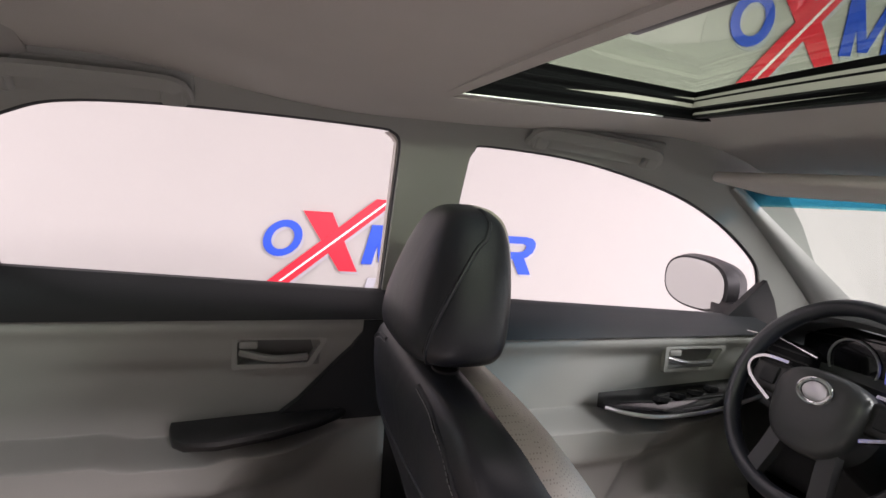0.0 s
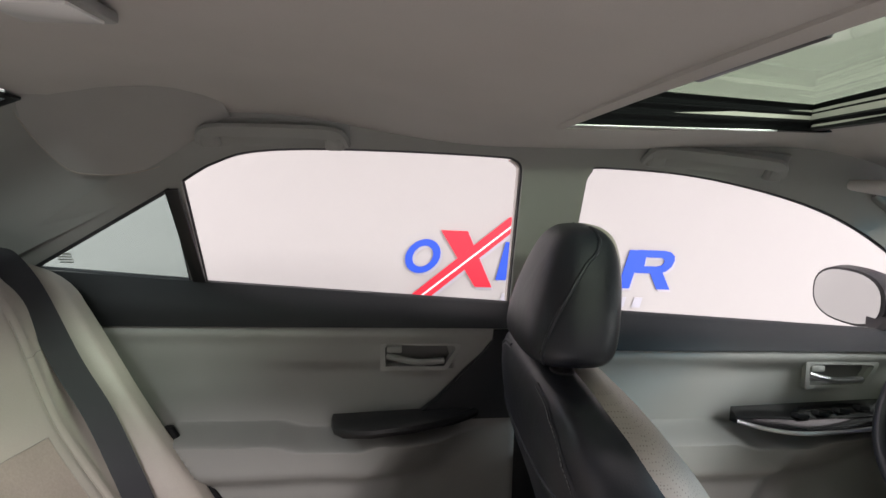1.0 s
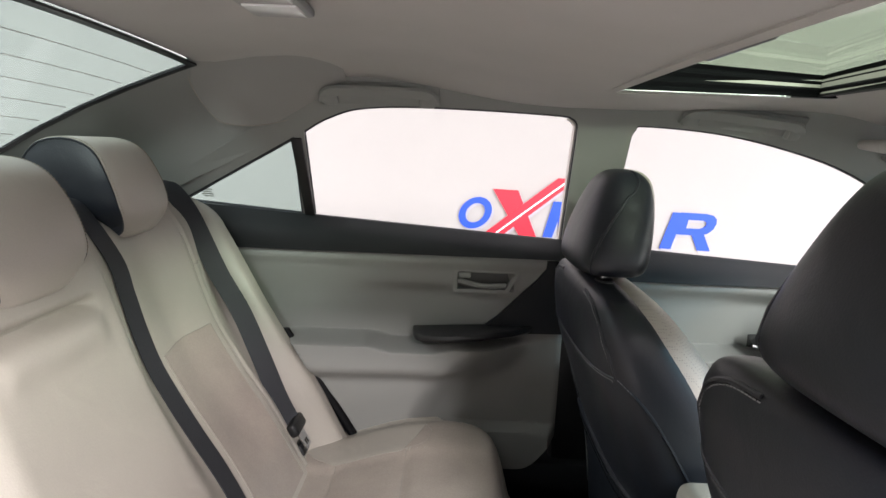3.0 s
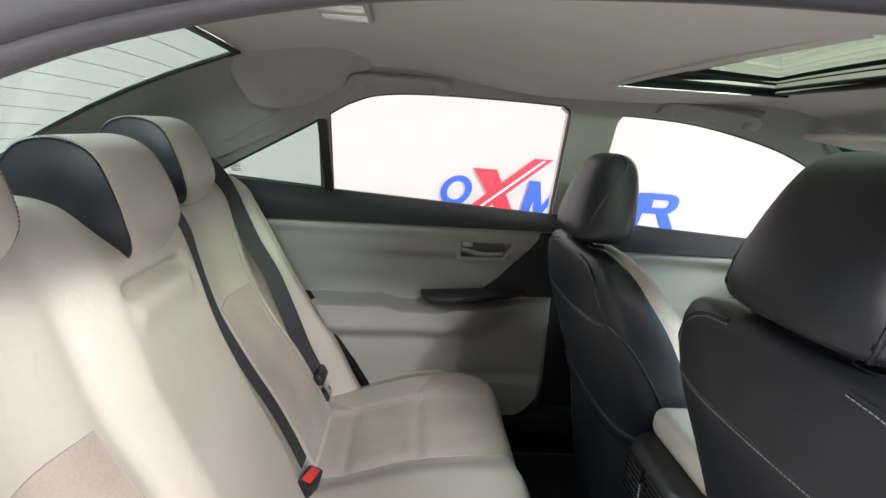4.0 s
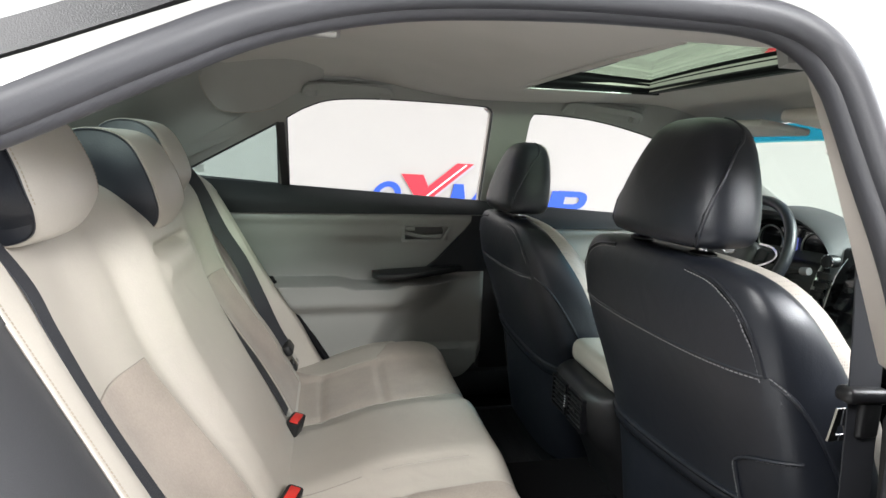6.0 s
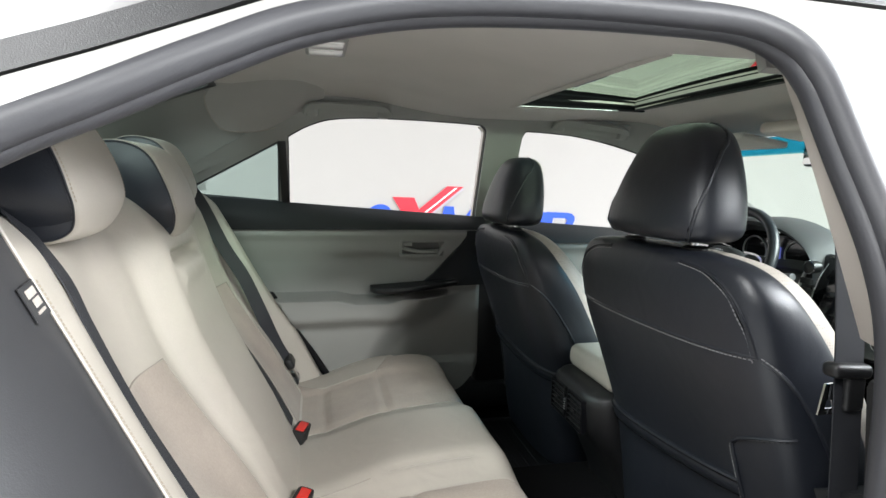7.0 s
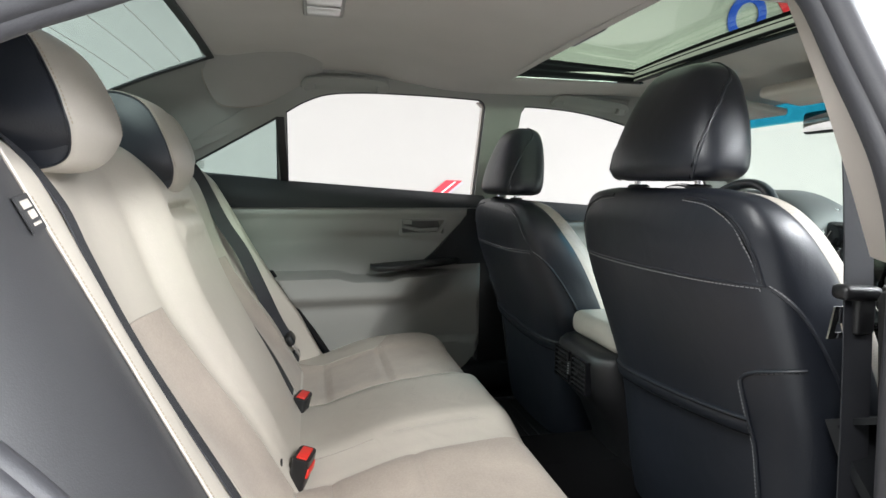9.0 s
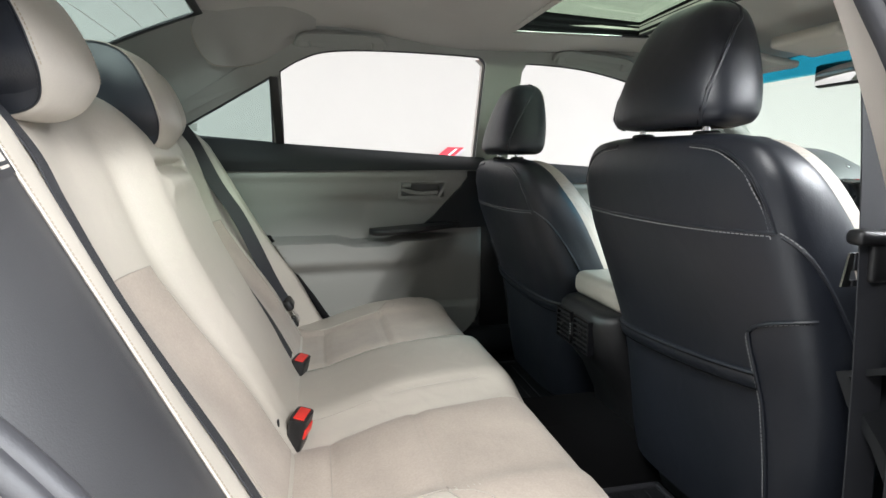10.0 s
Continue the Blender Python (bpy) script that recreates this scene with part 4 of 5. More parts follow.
def back_front(y, z):
    """Front face of the backrest: proud middle, hollow side places and their bolsters."""
    x = bench_x(z)
    a = abs(y)
    x += (0.016 + 0.034 * smooth(0.50, 0.84, z)) * (1 - smooth(0.125, 0.208, abs(y + 0.035)))
    x -= 0.020 * math.exp(-((a - 0.35) / 0.085) ** 2) * smooth(0.48, 0.62, z)
    x += 0.009 * math.exp(-((z - 0.60) / 0.09) ** 2)
    x -= 0.005 * math.exp(-((a - 0.225) / 0.012) ** 2) * (1 - smooth(0.93, 0.99, z))
    if y > 0:
        x -= 0.014 * smooth(0.49, 0.53, a) * (1 - smooth(0.58, 0.62, a)) + 0.06 * smooth(0.655, 0.70, y)
        x += (0.060 - 0.048 * smooth(0.78, 1.10, z)) * smooth(0.560, 0.622, y)
        x -= 0.006 * math.exp(-((a - 0.487) / 0.007) ** 2)
    else:
        x += (side_edge(z) - x) * smooth(0.43, 0.53, a) - 0.004 * smooth(0.555, 0.572, a)
    x -= 0.022 * math.exp(-((z - 0.966) / 0.010) ** 2) * (1 - smooth(0.085, 0.115, abs(y + 0.045)))
    x += 0.010 * math.exp(-((z - 0.935) / 0.020) ** 2) * (1 - smooth(0.085, 0.115, abs(y + 0.045)))
    return x


def back_point(y, s):
    """The backrest from its foot (s = 0) up and over its rounded top (s = 1)."""
    if s <= 0.8:
        z = 0.44 + 0.56 * s / 0.8
        return (back_front(y, z), y, z)
    q = (s - 0.8) / 0.2
    up = (0.094 - 0.03 * smooth(0.58, 0.69, y)) * math.sin(0.5 * math.pi * q)
    return (back_front(y, 1.0) - 0.13 * (1 - math.cos(0.5 * math.pi * q)) - 0.4 * up * (1 - q), y, 1.0 + up)


part("backrest", field(lambda s, v: back_point((0.70 if v > 0 else 0.572) * v, s), lin(0, 0.72, 36) + lin(0.728, 0.79, 12) + lin(0.80, 1, 16), lin(-1, 1, 190), 0.10, (-1, 0, -0.35)), M_LEATHER, bench)
OUTER = ((-0.17, 0.60), (-0.10, 0.53), (-0.04, 0.487), (0.12, 0.487), (0.150, 0.55), (0.18, 0.64), (0.21, 0.652))


def insert_outer(x):
    return float(np.interp(x, [p[0] for p in OUTER], [p[1] for p in OUTER]))


for s in (-1, 1):
    def ins(u, v, s=s):
        z = 0.465 + 0.347 * u
        y = s * (0.25 - 0.012 * (1 - u) + (0.215 - 0.01 * u) * v)
        return (back_front(y, z) + 0.0012, y, z)
    part("suede_insert", field(ins, lin(0, 1, 16), lin(0, 1, 16), 0.004, (-1, 0, 0)), M_SUEDE, bench, "beige suede back insert")
    rim = [ins(1, v) for v in lin(0, 1, 12)], [ins(u, 0) for u in lin(0, 1, 16)], [ins(u, 1) for u in lin(0, 1, 16)]
    for ln in rim:
        part("seam", tube([Vector(p) + Vector((0.0008, 0, 0)) for p in ln], 0.0009, 5, False, (1, 0, 0)), M_SEAM, bench)

    def cin(u, v, s=s):
        x = -0.155 + 0.50 * u
        return cush_point(x, s * (0.208 + (insert_outer(x) - 0.208) * v), 0.0014)
    part("suede_insert", field(cin, lin(0, 1, 60), lin(0, 1, 30), 0.004, (0, 0, -1)), M_SUEDE, bench, "beige suede seat insert")

HEAD_SIDE = [(-0.304, 1.03), (-0.306, 1.06), (-0.319, 1.10), (-0.343, 1.145), (-0.373, 1.167), (-0.416, 1.173), (-0.456, 1.160), (-0.482, 1.12), (-0.488, 1.07), (-0.47, 1.02), (-0.42, 0.995), (-0.36, 0.986), (-0.32, 0.999)]  # x, z of its outline from the side


def head_width(z):
    """The headrest narrows towards its rounded foot and its top."""
    return 1 - 0.42 * smooth(1.07, 0.988, z) ** 1.5 - 0.10 * smooth(1.09, 1.175, z)


def rear_headrest(dx, yc, dz, half):
    loop = catmull(HEAD_SIDE, 5, True)
    cx, cz = -0.395, 1.085

    def ring(y, k):
        out = []
        for x, z in loop:
            px, pz = cx + k * (x - cx), cz + k * (z - cz)
            bulge = 0.008 * max(0.0, 1 - (y / half) ** 2) * smooth(-0.43, -0.34, x)
            out.append((px + bulge + dx, yc + y * head_width(pz), pz + dz))
        return out

    ys = [(-half, 0.945), (-half + 0.002, 0.972), (-half + 0.007, 0.992), (-half + 0.014, 1.0)]
    rows = ys + [(y, 1.0) for y in lin(-half + 0.025, half - 0.025, 9)] + [(-y, k) for y, k in ys[::-1]]
    head = part("headrest", loft([ring(y, k) for y, k in rows], False), M_LEATHER, bench, "taupe leather headrest with black sides")
    for s in (-1, 1):
        side = [ring(s * (half + 0.004 * math.sin(math.pi * (1 - k / 0.955))), k) for k in (0.955, 0.90, 0.78, 0.6, 0.4, 0.2, 0.04)]
        part("side_panel", loft([[(x, y + s * 0.0006, z) for x, y, z in r] for r in side]), M_BLACK, head, "black leather side panel")
        part("piping", tube(ring(s * (half + 0.0005), 0.953), 0.0019, 6, True, (0, 1, 0)), M_BLACK, head)
        sewn = ring(s * (half - 0.004), 0.988)
        part("stitching", stitches(sewn[2:34], 0.0052, 0.0036, (0.35, 0.9 * s, 0.1)), M_TAN, head)
    return head


rear_headrest(-0.032, -0.405, 0.041, 0.100)
rear_headrest(0.0, -0.047, 0.003, 0.093)
rear_headrest(-0.067, 0.334, 0.031, 0.090)
for s in (-1, 1):
    lines = [[(-0.035, s * q) for q in lin(0.21, 0.485, 12)], [(0.128, s * q) for q in lin(0.21, 0.49, 12)], [(q, s * insert_outer(q)) for q in lin(-0.165, 0.15, 24)], [(q, s * 0.208) for q in lin(-0.15, 0.30, 24)], [(0.150, s * 0.55), (0.165, s * 0.59), (0.172, s * 0.63)], [(0.125, s * 0.495), (0.158, s * 0.508), (0.180, s * 0.53), (0.186, s * 0.575), (0.176, s * 0.60)]]
    for ln in lines:
        part("seam", tube([cush_point(p, q, 0.0012) for p, q in ln], 0.0011, 5), M_SEAM, bench)
part("seam", tube([cush_point(p, -0.137, 0.0006) for p in lin(0.09, 0.27, 14)], 0.0011, 5), M_SEAM, bench)
part("seam", tube([cush_point(p, -0.140, 0.0006) for p in lin(-0.07, 0.05, 10)], 0.0009, 5), M_SEAM, bench)
part("seam", tube([(back_front(0.487, z) + 0.0006, 0.487, z) for z in lin(0.46, 1.0, 30)], 0.0012, 5, False, (1, 0, 0)), M_SEAM, bench)
part("seam", tube([(back_front(y, 0.935) + 0.0006, y, 0.935) for y in lin(0.487, 0.54, 8)], 0.0010, 5, False, (1, 0, 0)), M_SEAM, bench)
part("plug", rbox(back_front(-0.215, 0.51) + 0.001, -0.215, 0.51, 0.004, 0.008, 0.013, 0.0018), M_PLASTIC, bench, "small black plug")

for v in (0.550, 0.557):
    part("stitching", stitches([(back_front(-v, z) + 0.0006, -v, z) for z in lin(1.0, 0.46, 40)], 0.0055, 0.0038, (1, 0, 0)), M_TAN, bench, "tan double stitching")


def strap(name, pts, w, label, across=(0, 1, 0)):
    belt = thing(name, label, "seat belt", "rear seat belts", pts[0])
    o = Vector(pts[0])
    part("webbing", ribbon([Vector(p) - o for p in catmull(pts, 6)], w, 0.0018, across), M_BELT, belt)
    part("guide", rbox(-0.006, 0, 0.004, 0.03, 0.072, 0.014, 0.005, 3, (0, -30, 0)), M_PLASTIC, belt, "black belt guide")
    part("slot_rim", rbox(0.004, 0, -0.004, 0.012, 0.058, 0.006, 0.002, 2, (0, -30, 0)), M_RUBBER, belt)
    return belt


def down_back(y0, y1, z0, z1, n=9, off=0.012):
    return [(back_front(y0 + (y1 - y0) * q, z0 + (z1 - z0) * q) + off, y0 + (y1 - y0) * q, z0 + (z1 - z0) * q) for q in lin(0, 1, n)]


# Black solid added for the shade in the gap beside the bench.
part("trim_bench_gap", loft([[(0.256 - 0.62 * z + r * math.cos(q), 0.670 + r * math.sin(q), z) for q in [math.pi * k / 4 for k in range(8)]] for z, r in [(z, 0.009 + 0.005 * smooth(0.74, 0.52, z)) for z in [*lin(0.42, 0.725, 16), 0.737]]]), M_JET, None, "black filler standing in for the shade between rear seat and door", True, "trim", "", "structure")
BELT_L = [(-0.50, 0.577, 1.10), (-0.470, 0.574, 1.099), (-0.437, 0.568, 1.084), (-0.392, 0.563, 1.025), (-0.322, 0.555, 0.905), (-0.266, 0.545, 0.815), (-0.220, 0.537, 0.715), (-0.178, 0.528, 0.61), (-0.148, 0.522, 0.54)]
belt_l = strap("seat_belt", [(max(x - 0.006, back_front(y, z) + 0.014) if z < 1 else x + 0.002, y, z + (0.006 if z > 1 else 0.0)) for x, y, z in BELT_L], 0.047, "black webbing belt with a chrome tongue", (0.72, 0.69, 0))
strap("seat_belt", [(-0.47, -0.486, 1.100), (-0.43, -0.486, 1.091)] + down_back(-0.486, -0.490, 1.0, 0.47, 9, 0.004), 0.028, "black webbing belt over the rear seat", (-0.06, 1.0, 0))
strap("seat_belt", [(-0.47, 0.213, 1.098), (-0.43, 0.212, 1.088)] + down_back(0.210, 0.182, 1.0, 0.5, 9, 0.005), 0.047, "black webbing centre belt")
o = Vector(belt_l.location)
tx, tz = -0.160, 0.548
part("tongue_grip", rbox(tx + 0.024 - o.x, 0.521 - o.y, tz - o.z, 0.024, 0.075, 0.034, 0.009, 3, (0, -30, 0)), M_PLASTIC, belt_l)
part("tongue", plate([(-0.017, 0), (0.017, 0), (0.021, 0.040), (-0.021, 0.040)], [[(-0.009, 0.007), (0.009, 0.007), (0.009, 0.020), (-0.009, 0.020)]], lambda p, q: (tx + 0.052 - 0.50 * q - o.x, 0.521 + p - o.y, tz - 0.052 + 0.86 * q - o.z), (0.003, 0, 0.002)), M_CHROME, belt_l, "chrome belt tongue")
part("tongue_cover", rbox(tx + 0.036 - o.x, 0.521 - o.y, tz - 0.058 - o.z, 0.022, 0.046, 0.030, 0.006, 3, (0, -30, 0)), M_PLASTIC, belt_l)


def buckle(x, y, z, tilt, turn):
    b = thing("belt_buckle", "black seat belt buckle with a red button", "buckle", "belt buckles", (x, y, z))
    b.rotation_euler = (0, radians(tilt), radians(turn))
    part("housing", slab([(-0.06, 0, 0.014, 0.024), (-0.02, 0, 0.016, 0.027), (0.030, 0, 0.017, 0.030), (0.036, 0, 0.015, 0.028)], 3, 5, 32), M_PLASTIC, b)
    part("top_rim", rbox(0, 0, 0.0365, 0.020, 0.046, 0.004, 0.0015), M_RED, b, "red top rim")
    part("button", rbox(0.016, -0.002, 0.010, 0.007, 0.044, 0.020, 0.003, 3), M_RED, b, "red release button")
    return b


buckle(-0.100, 0.118, 0.480, -14, 164)
buckle(-0.092, -0.19, 0.478, 14, -16)

# ---- floor mats ----
for y in (-0.40, 0.40):
    mat = thing("floor_mat", "black ribbed floor mat behind the front seat", "mat", "floor mats", (0.50, y, 0.262))
    part("sheet", rbox(0, 0, 0.004, 0.34, 0.44, 0.008, 0.004), M_VINYL, mat)
    for sx, sy, lx, ly in ((-0.165, 0, 0.012, 0.44), (0.165, 0, 0.012, 0.44), (0, -0.214, 0.34, 0.012), (0, 0.214, 0.34, 0.012)):
        part("border", rbox(sx, sy, 0.010, lx, ly, 0.012, 0.004), M_RUBBER, mat)
    for n in range(9):
        part("rib", rbox(-0.128 + 0.032 * n, 0, 0.0095, 0.006, 0.40, 0.004, 0.0015, 1), M_VINYL, mat)

# ---- console ----
console = thing("centre_console", "black centre console with rear vents and taupe lid", "console", "", (0, -0.012, 0))


def console_ring(x0, w, z, r=0.055):
    pts = [(1.25, -w), (x0 + r, -w)]
    pts += [(x0 + r - r * math.sin(q), -w + r - r * math.cos(q)) for q in lin(0.2, 1.4, 6)]
    pts += [(x0 - 0.002, y) for y in lin(-w + r, w - r, 5)]
    pts += [(x0 + r - r * math.cos(q), w - r + r * math.sin(q)) for q in lin(0.2, 1.4, 6)]
    pts += [(x0 + r, w), (1.25, w)]
    return [(x, y, z) for x, y in pts]


part("body", loft([console_ring(x, w, z) for z, x, w in ((0.28, 0.655, 0.105), (0.40, 0.632, 0.112), (0.48, 0.598, 0.120), (0.53, 0.558, 0.126), (0.56, 0.546, 0.128), (0.61, 0.540, 0.128), (0.630, 0.543, 0.127), (0.641, 0.553, 0.121), (0.645, 0.572, 0.108))]), M_PLASTIC, console)
part("lid", rbox(0.78, 0.0, 0.672, 0.39, 0.236, 0.062, 0.024, 4), M_LEATHER, console, "taupe leather armrest lid")
for y in (-0.046, 0.046):
    v = part("vent", plate([(y - 0.040, 0.545), (y + 0.040, 0.545), (y + 0.040, 0.622), (y - 0.040, 0.622)], [[(y - 0.036, 0.549), (y + 0.036, 0.549), (y + 0.036, 0.618), (y - 0.036, 0.618)]], lambda a, b: (0.532, a, b), (0.014, 0, 0)), M_GLOSS, console, "", False)
    part("throat", rbox(0.5405, y, 0.5835, 0.004, 0.072, 0.069, 0), M_JET, v, "dark vent throat", False)
    for i in range(6):
        part("slat", rbox(0.5345, y, 0.555 + i * 0.0115, 0.006, 0.070, 0.0028, 0.0008, 1, (0, 18, 0)), M_PLASTIC, v)
    for i in range(4):
        part("slat", rbox(0.5375, y - 0.024 + i * 0.016, 0.5835, 0.004, 0.0022, 0.068, 0.0006, 1), M_PLASTIC, v)
    part("vent_tab", rbox(0.531, y, 0.584, 0.006, 0.010, 0.010, 0.002), M_PLASTIC, v)
thumb = part("thumb_wheel", rbox(0.535, 0.0, 0.584, 0.012, 0.008, 0.034, 0.003), M_VINYL, console)
for i in range(5):
    part("ridge", rbox(0.5285, 0.0, 0.572 + 0.006 * i, 0.002, 0.006, 0.0022, 0.0006, 1), M_SILVER, thumb)

# ---- dashboard, wheel ----
dash = thing("dashboard", "black dashboard with a hooded instrument cluster", "dashboard", "", (0, 0, 0))
part("top", field(lambda u, v: (1.37 + 0.58 * u + 0.03 * v * v, 0.735 * v, 0.895 + 0.035 * math.sin(math.pi * min(1, 0.1 + u)) - 0.012 * v * v - 0.10 * (1 - u) ** 6), lin(0, 1, 18), lin(-1, 1, 30), 0.05, (0, 0, -1)), M_DASH, dash, "soft charcoal dash top")
part("face", rbox(1.46, 0, 0.72, 0.12, 1.44, 0.28, 0.04, 3), M_PLASTIC, dash)
hood = [(1.40, 0.395 + 0.265 * math.cos(q), 0.835 + 0.165 * math.sin(q) ** 0.8) for q in lin(0.02, math.pi - 0.02, 25)]
part("cluster_hood", loft([[(x + dx, y, z + dz) for x, y, z in hood] for dx, dz in ((-0.035, -0.012), (-0.045, 0.0), (-0.03, 0.012), (0.10, 0.014), (0.16, -0.01), (0.14, -0.03), (0.0, -0.02), (-0.035, -0.012))], False, False), M_DASH, dash, "arched cluster hood")
part("gauge_panel", rbox(1.475, 0.395, 0.88, 0.02, 0.44, 0.16, 0.03), M_GLOSS, dash, "dark instrument cluster")
for y in (0.30, 0.49):
    part("gauge_ring", sweep([(1.462, y + 0.055 * math.cos(q), 0.89 + 0.05 * math.sin(q)) for q in [2 * math.pi * k / 28 for k in range(28)]], circle(0.003, 6), True, (1, 0, 0)), M_SILVER, dash)
part("cluster_screen", rbox(1.460, 0.395, 0.885, 0.006, 0.05, 0.06, 0.003), M_SCREEN, dash, "small lit blue display")
part("chrome_line", tube(catmull([(1.45, 0.60, 0.93), (1.445, 0.40, 0.952), (1.44, 0.22, 0.93)], 8), 0.0018, 6), M_CHROME, dash)
part("centre_panel", rbox(1.385, 0.0, 0.79, 0.05, 0.33, 0.28, 0.03, 3, (0, 20, 0)), M_GLOSS, dash)
for s in (-1, 1):
    part("silver_arc", tube(catmull([(1.40, 0.165 * s, 0.915), (1.37, 0.175 * s, 0.86), (1.335, 0.165 * s, 0.78), (1.31, 0.13 * s, 0.69)], 7), 0.005, 8), M_SILVER, dash)
    part("inner_arc", tube(catmull([(1.375, 0.10 * s, 0.90), (1.355, 0.115 * s, 0.84), (1.325, 0.105 * s, 0.76)], 7), 0.0025, 6), M_CHROME, dash)
    for k, z in ((0, 0.885), (1, 0.735)):
        kn = part("knob", loft([[(1.352 - 0.30 * (0.885 - z) + dx, 0.135 * s + r * math.cos(q), z + r * math.sin(q)) for q in [2 * math.pi * n / 20 for n in range(20)]] for dx, r in ((0.02, 0.018), (0.0, 0.018), (-0.012, 0.016), (-0.014, 0.012))]), M_PLASTIC, dash)
        part("knob_ring", sweep([(1.343 - 0.30 * (0.885 - z), 0.135 * s + 0.0185 * math.cos(q), z + 0.0185 * math.sin(q)) for q in [2 * math.pi * n / 20 for n in range(20)]], circle(0.0022, 6), True, (1, 0, 0)), M_CHROME, kn)
    for n in range(4):
        part("key", rbox(1.352 - 0.3 * (0.885 - (0.845 - 0.026 * n)), 0.135 * s, 0.845 - 0.026 * n, 0.012, 0.04, 0.018, 0.003), M_PLASTIC, dash)
part("radio_screen", rbox(1.352, 0.0, 0.81, 0.008, 0.17, 0.10, 0.004, 2, (0, 20, 0)), M_GLOSS, dash)
vent = part("side_vent", rbox(1.40, 0.60, 0.865, 0.03, 0.16, 0.085, 0.012, 2, (0, 10, 0)), M_JET, dash, "black side air vent")
for n in range(4):
    part("slat", rbox(1.382 + 0.004 * n, 0.60, 0.84 + 0.017 * n, 0.012, 0.145, 0.004, 0.001, 1, (0, 10, 0)), M_PLASTIC, vent)
part("vent_line", tube([(1.38, 0.69, 0.905), (1.375, 0.60, 0.916), (1.375, 0.50, 0.90)], 0.0022, 6), M_CHROME, vent)
part("vent_line", tube([(1.36, 0.68, 0.815), (1.355, 0.58, 0.815), (1.37, 0.51, 0.87)], 0.0035, 6), M_SILVER, vent)

wheel = thing("steering_wheel", "black leather steering wheel with silver accents", "steering wheel", "", (1.246, 0.372, 0.862))
wheel.rotation_euler = (0, radians(24), 0)
rimp = [(0, 0.187 * math.cos(q), 0.187 * math.sin(q)) for q in [2 * math.pi * k / 64 for k in range(64)]]
part("rim", sweep(rimp, circle(0.0155, 14, 1.15), True, (1, 0, 0)), M_BLACK, wheel)


def hub_ring(x, k):
    pts = []
    for n in range(36):
        q = 2 * math.pi * n / 36
        y, z = math.copysign(abs(math.cos(q)) ** 0.75, math.cos(q)), math.copysign(abs(math.sin(q)) ** 0.75, math.sin(q))
        pts.append((x, 0.088 * k * y * (1.0 + 0.10 * z), -0.012 + (0.068 if z > 0 else 0.088) * k * z))
    return pts


part("airbag_cover", loft([hub_ring(0.05, 0.95), hub_ring(0.0, 1.0), hub_ring(-0.018, 0.97), hub_ring(-0.028, 0.86), hub_ring(-0.033, 0.6), hub_ring(-0.034, 0.2)]), M_SIDE, wheel, "charcoal airbag cover")
part("badge_ring", sweep([(-0.036, 0.031 * math.cos(q), 0.012 + 0.022 * math.sin(q)) for q in [2 * math.pi * k / 28 for k in range(28)]], circle(0.004, 8), True, (1, 0, 0)), M_CHROME, wheel, "plain chrome oval badge")
part("badge_plate", loft([[(x, r * 0.024 * math.cos(q), 0.012 + r * 0.017 * math.sin(q)) for q in [2 * math.pi * k / 20 for k in range(20)]] for x, r in ((-0.032, 1.0), (-0.036, 1.0), (-0.038, 0.6))]), M_SILVER, wheel)
for s in (-1, 1):
    pod = part("switch_pod", rbox(0.004, 0.118 * s, 0.008, 0.03, 0.085, 0.06, 0.012, 3), M_PLASTIC, wheel)
    part("switch", rbox(-0.013, 0.115 * s, 0.012, 0.008, 0.036, 0.036, 0.006, 2), M_VINYL, pod)
    part("silver_bracket", sweep(catmull([(-0.012, 0.085 * s, 0.045), (-0.012, 0.14 * s, 0.042), (-0.010, 0.166 * s, 0.022), (-0.012, 0.15 * s, -0.005), (-0.012, 0.09 * s, -0.035)], 6), [(-0.003, -0.005), (0.003, -0.005), (0.003, 0.005), (-0.003, 0.005)], False, (1, 0, 0)), M_CHROME, pod, "bright silver bracket")
    part("lower_spoke", loft([[(dx, y * s + dy * s, z) for dx, dy in ((-0.008, -0.016), (-0.008, 0.016), (0.012, 0.016), (0.012, -0.016))] for y, z in ((0.05, -0.07), (0.058, -0.12), (0.07, -0.175))]), M_SIDE, wheel)
part("column", tube([(0.02, 0, 0), (0.25, 0, -0.06)], 0.06, 16), M_PLASTIC, wheel)
part("stalk", tube(catmull([(0.06, -0.05, -0.01), (0.06, -0.14, 0.0), (0.055, -0.20, 0.012)], 5), 0.009, 8), M_PLASTIC, wheel)
part("stalk_tip", tube([(0.055, -0.20, 0.012), (0.054, -0.225, 0.016)], 0.011, 10), M_SILVER, wheel)

part("mirror_sail", plate([(1.40, 0.895), (1.60, 0.885), (1.52, 0.965), (1.452, 1.02)], [], lambda x, z: (x, gy(z) - 0.012, z), (0, 0.02, 0)), M_PLASTIC, front_door, "black plastic mirror corner", False)

# ---- door mirror ----
mirror = thing("side_mirror", "white door mirror with black surround", "mirror", "", (1.515, 1.04, 0.952))
sh = lambda x, k: [(x, 0.135 * k * math.copysign(abs(math.cos(t)) ** 0.8, math.cos(t)), 0.078 * k * math.copysign(abs(math.sin(t)) ** 0.8, math.sin(t))) for t in [2 * math.pi * i / 32 for i in range(32)]]
part("housing", loft([sh(0.0, 1.0), sh(0.03, 1.08), sh(0.08, 0.9), sh(0.11, 0.5)]), M_PLASTIC, mirror)
part("glass", loft([sh(-0.004, 0.92), sh(0.002, 0.92)]), M_MIRROR, mirror)
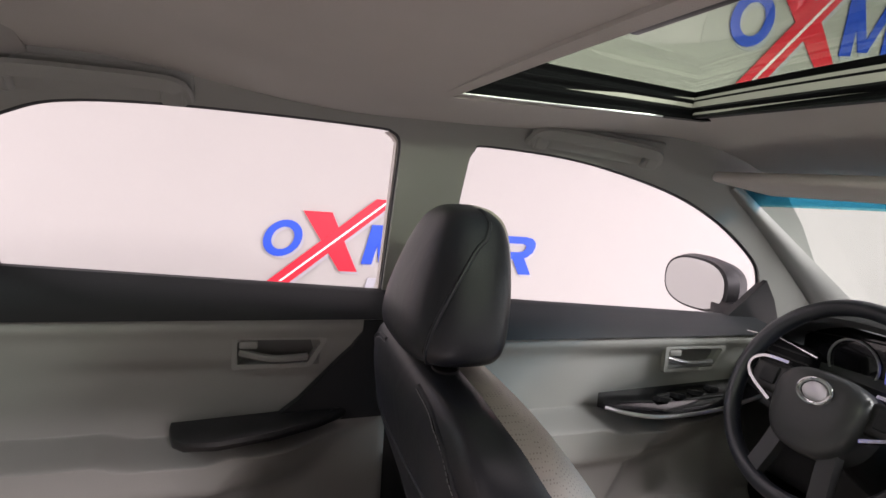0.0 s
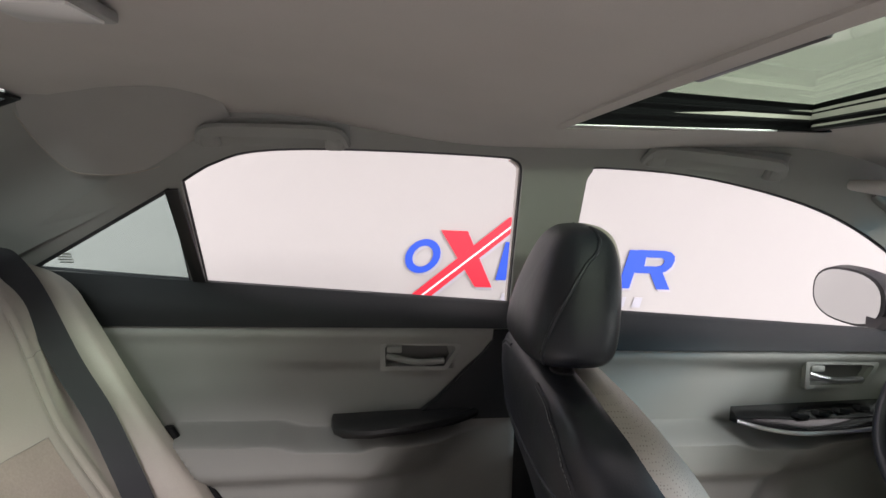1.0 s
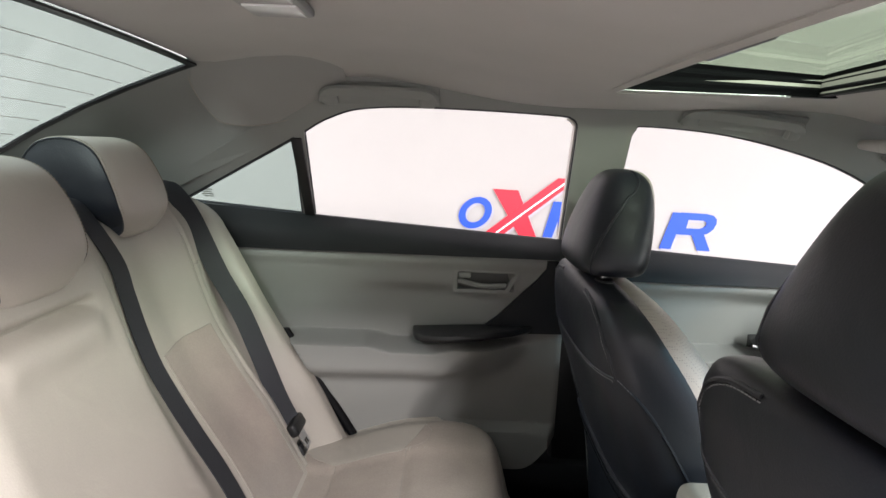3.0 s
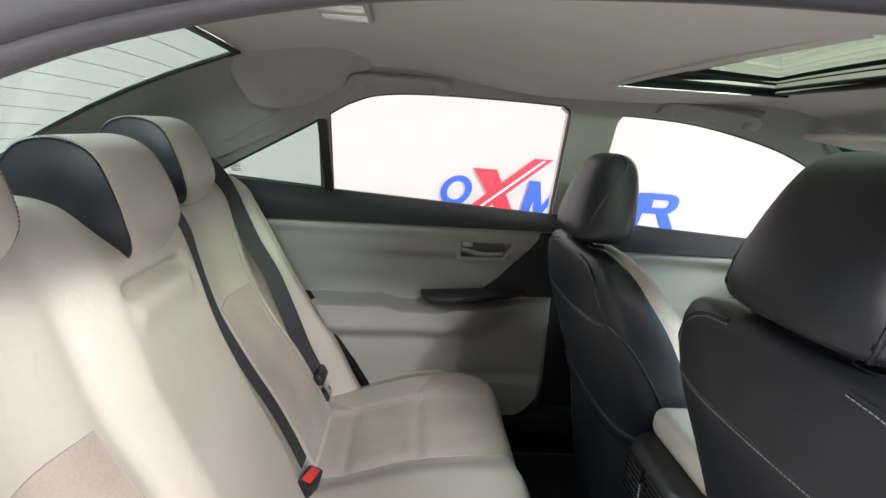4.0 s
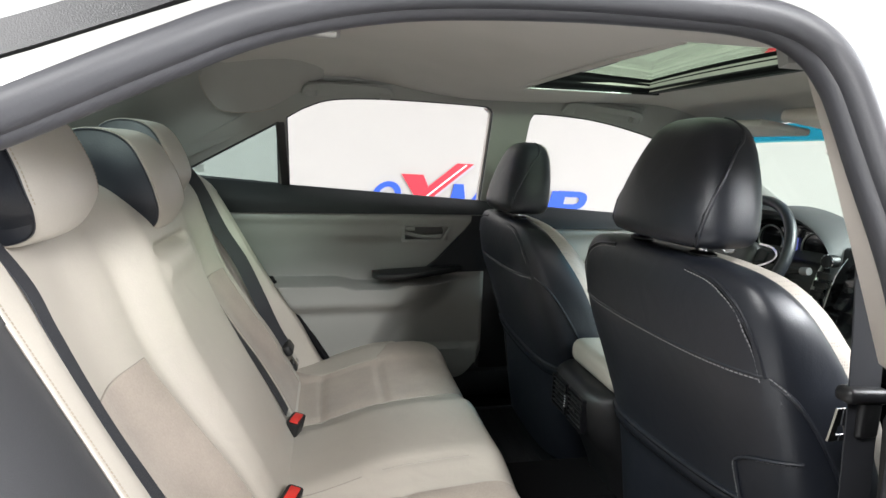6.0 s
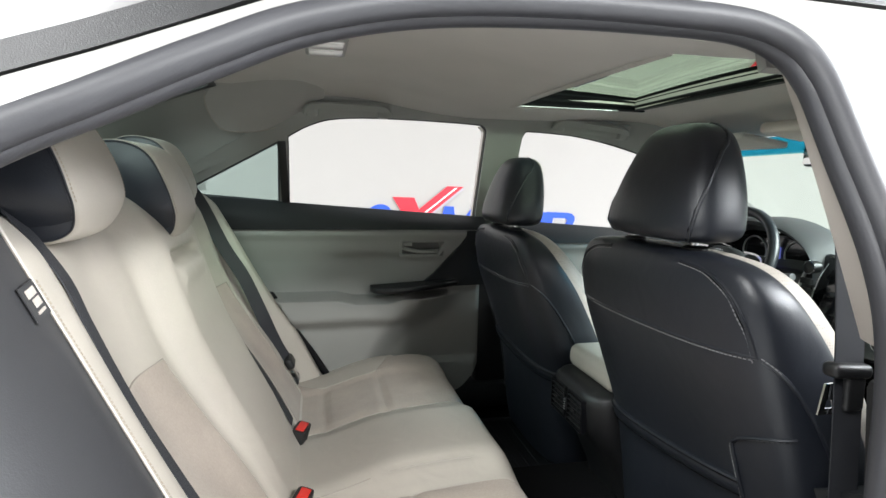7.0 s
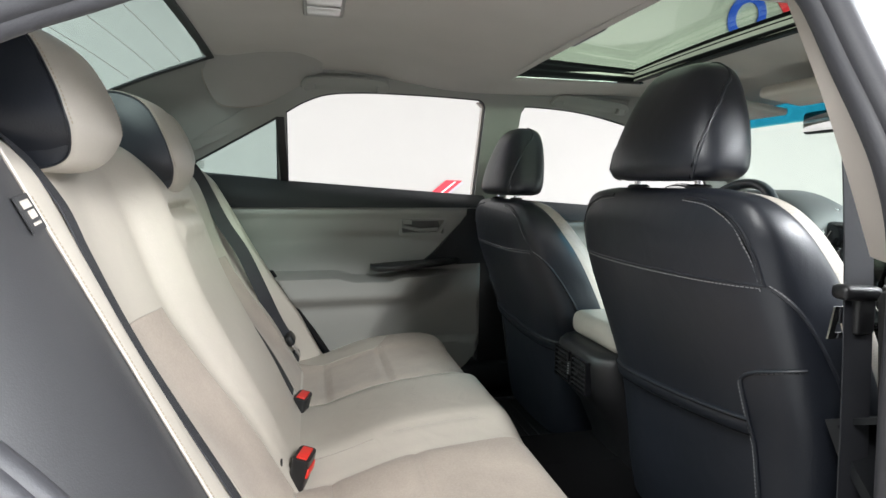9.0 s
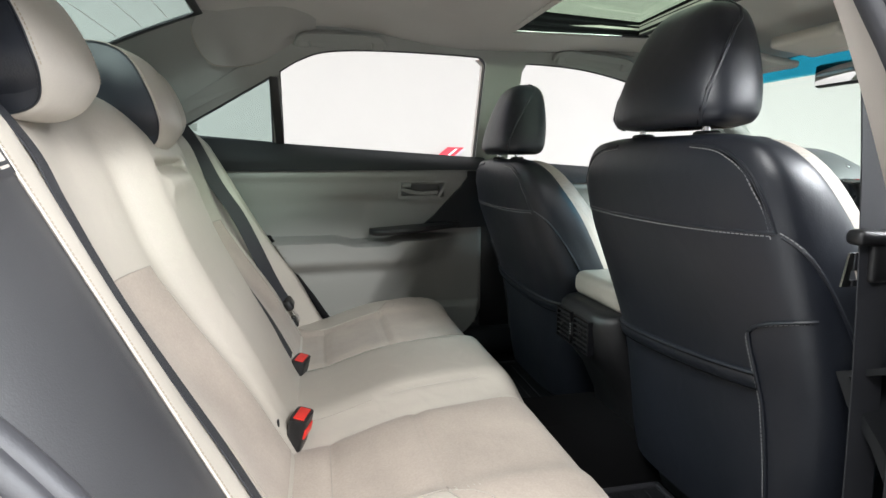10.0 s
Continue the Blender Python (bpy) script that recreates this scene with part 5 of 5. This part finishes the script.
part("arm", rbox(0.03, -0.15, -0.05, 0.07, 0.16, 0.045, 0.014), M_PLASTIC, mirror)

# ---- grab handles, visors, lamps ----
def grab(x0, x1, z, drop):
    """A folded-up handle in its shallow recess, with a hinge block at each end."""
    g = thing("grab_handle", "grey grab handle folded up above the door", "grab handle", "grab handles", ((x0 + x1) / 2, gy(z), z))
    g.rotation_euler = (radians(31), radians(drop), 0)
    w = x1 - x0
    part("recess", rbox(0, 0.002, 0.002, w + 0.016, 0.010, 0.050, 0.016, 3), M_PILLAR, g)
    part("bar", sweep(catmull([(-w / 2 + 0.004, -0.010, -0.018), (-w / 2 + 0.012, -0.017, 0.004), (-w / 2 + 0.040, -0.021, 0.012), (0, -0.023, 0.014), (w / 2 - 0.040, -0.021, 0.012), (w / 2 - 0.012, -0.017, 0.004), (w / 2 - 0.004, -0.010, -0.018)], 6), [(-0.009, -0.005), (0.010, -0.006), (0.014, 0.0), (0.010, 0.006), (-0.006, 0.007), (-0.009, 0.005)], False, (0, 1, 0)), M_PILLAR, g)
    part("backing", rbox(0, -0.007, -0.008, w - 0.07, 0.014, 0.026, 0.005, 2), M_PILLAR, g)
    for k in (-1, 1):
        block = part("mount", rbox(k * (w / 2 - 0.018), -0.010, -0.006, 0.036, 0.020, 0.036, 0.007, 3), M_PILLAR, g)
        part("mount_cap", rbox(k * (w / 2 - 0.018), -0.0205, -0.009, 0.022, 0.003, 0.022, 0.001, 2), M_PILLAR, block)
    return g


grab(-0.085, 0.165, 1.322, 0)
grab(0.715, 0.98, 1.297, 5)
dome = thing("dome_lamp", "grey roof lamp with two clear lenses", "lamp", "", (-0.035, 0, 1.385))
part("frame", rbox(0, 0, 0, 0.085, 0.16, 0.012, 0.004), M_PILLAR, dome)
for y in (-0.037, 0.037):
    part("lens", rbox(0, y, -0.006, 0.070, 0.062, 0.006, 0.002), M_LENS, dome)
for y in (-0.36, 0.36):
    v = thing("sun_visor", "grey cloth sun visor folded up", "visor", "sun visors", (1.18, y, 1.245))
    part("pad", rbox(0, 0, 0, 0.16, 0.40, 0.02, 0.009, 3, (0, 8, 0)), M_LINER, v)
ov = thing("overhead_console", "grey overhead console with map lamps", "console", "", (1.17, 0, 1.262))
part("body", rbox(0, 0, 0, 0.14, 0.2, 0.03, 0.012, 3, (0, 8, 0)), M_TRIM_LIGHT, ov)
rv = thing("rear_view_mirror", "black framed rear view mirror", "mirror", "", (1.36, 0.085, 1.208))
part("frame", rbox(0, 0, 0, 0.03, 0.24, 0.065, 0.014, 3), M_PLASTIC, rv)
part("glass", rbox(-0.015, 0, 0, 0.003, 0.22, 0.052, 0.001), M_MIRROR, rv)
part("stem", rbox(0.03, 0, 0.03, 0.03, 0.02, 0.08, 0.005), M_PLASTIC, rv)

# ---- front passenger belt ----
fb = thing("seat_belt", "black front belt on the centre pillar", "seat belt", "", (0.60, -0.66, 1.1))
part("webbing", ribbon([Vector(p) - Vector((0.60, -0.66, 1.1)) for p in catmull([(0.585, -0.655, 1.19), (0.597, -0.660, 1.10), (0.618, -0.662, 0.92), (0.624, -0.672, 0.69), (0.626, -0.68, 0.38)], 5)], 0.045, 0.002, (1, 0, 0)), M_BELT, fb)
part("tongue_grip", rbox(0.017, -0.004, -0.215, 0.062, 0.026, 0.020, 0.008, 3, (0, 4, 0)), M_PLASTIC, fb)
part("tongue_grip", rbox(0.026, -0.006, -0.245, 0.03, 0.016, 0.05, 0.006, 3), M_PLASTIC, fb)
part("tongue", plate([(-0.02, 0), (0.012, 0), (0.006, 0.042), (-0.012, 0.042)], [[(-0.010, 0.008), (0.004, 0.008), (0.0, 0.02), (-0.008, 0.02)]], lambda p, q: (p, -0.002, q - 0.275), (0, 0.003, 0)), M_CHROME, fb)
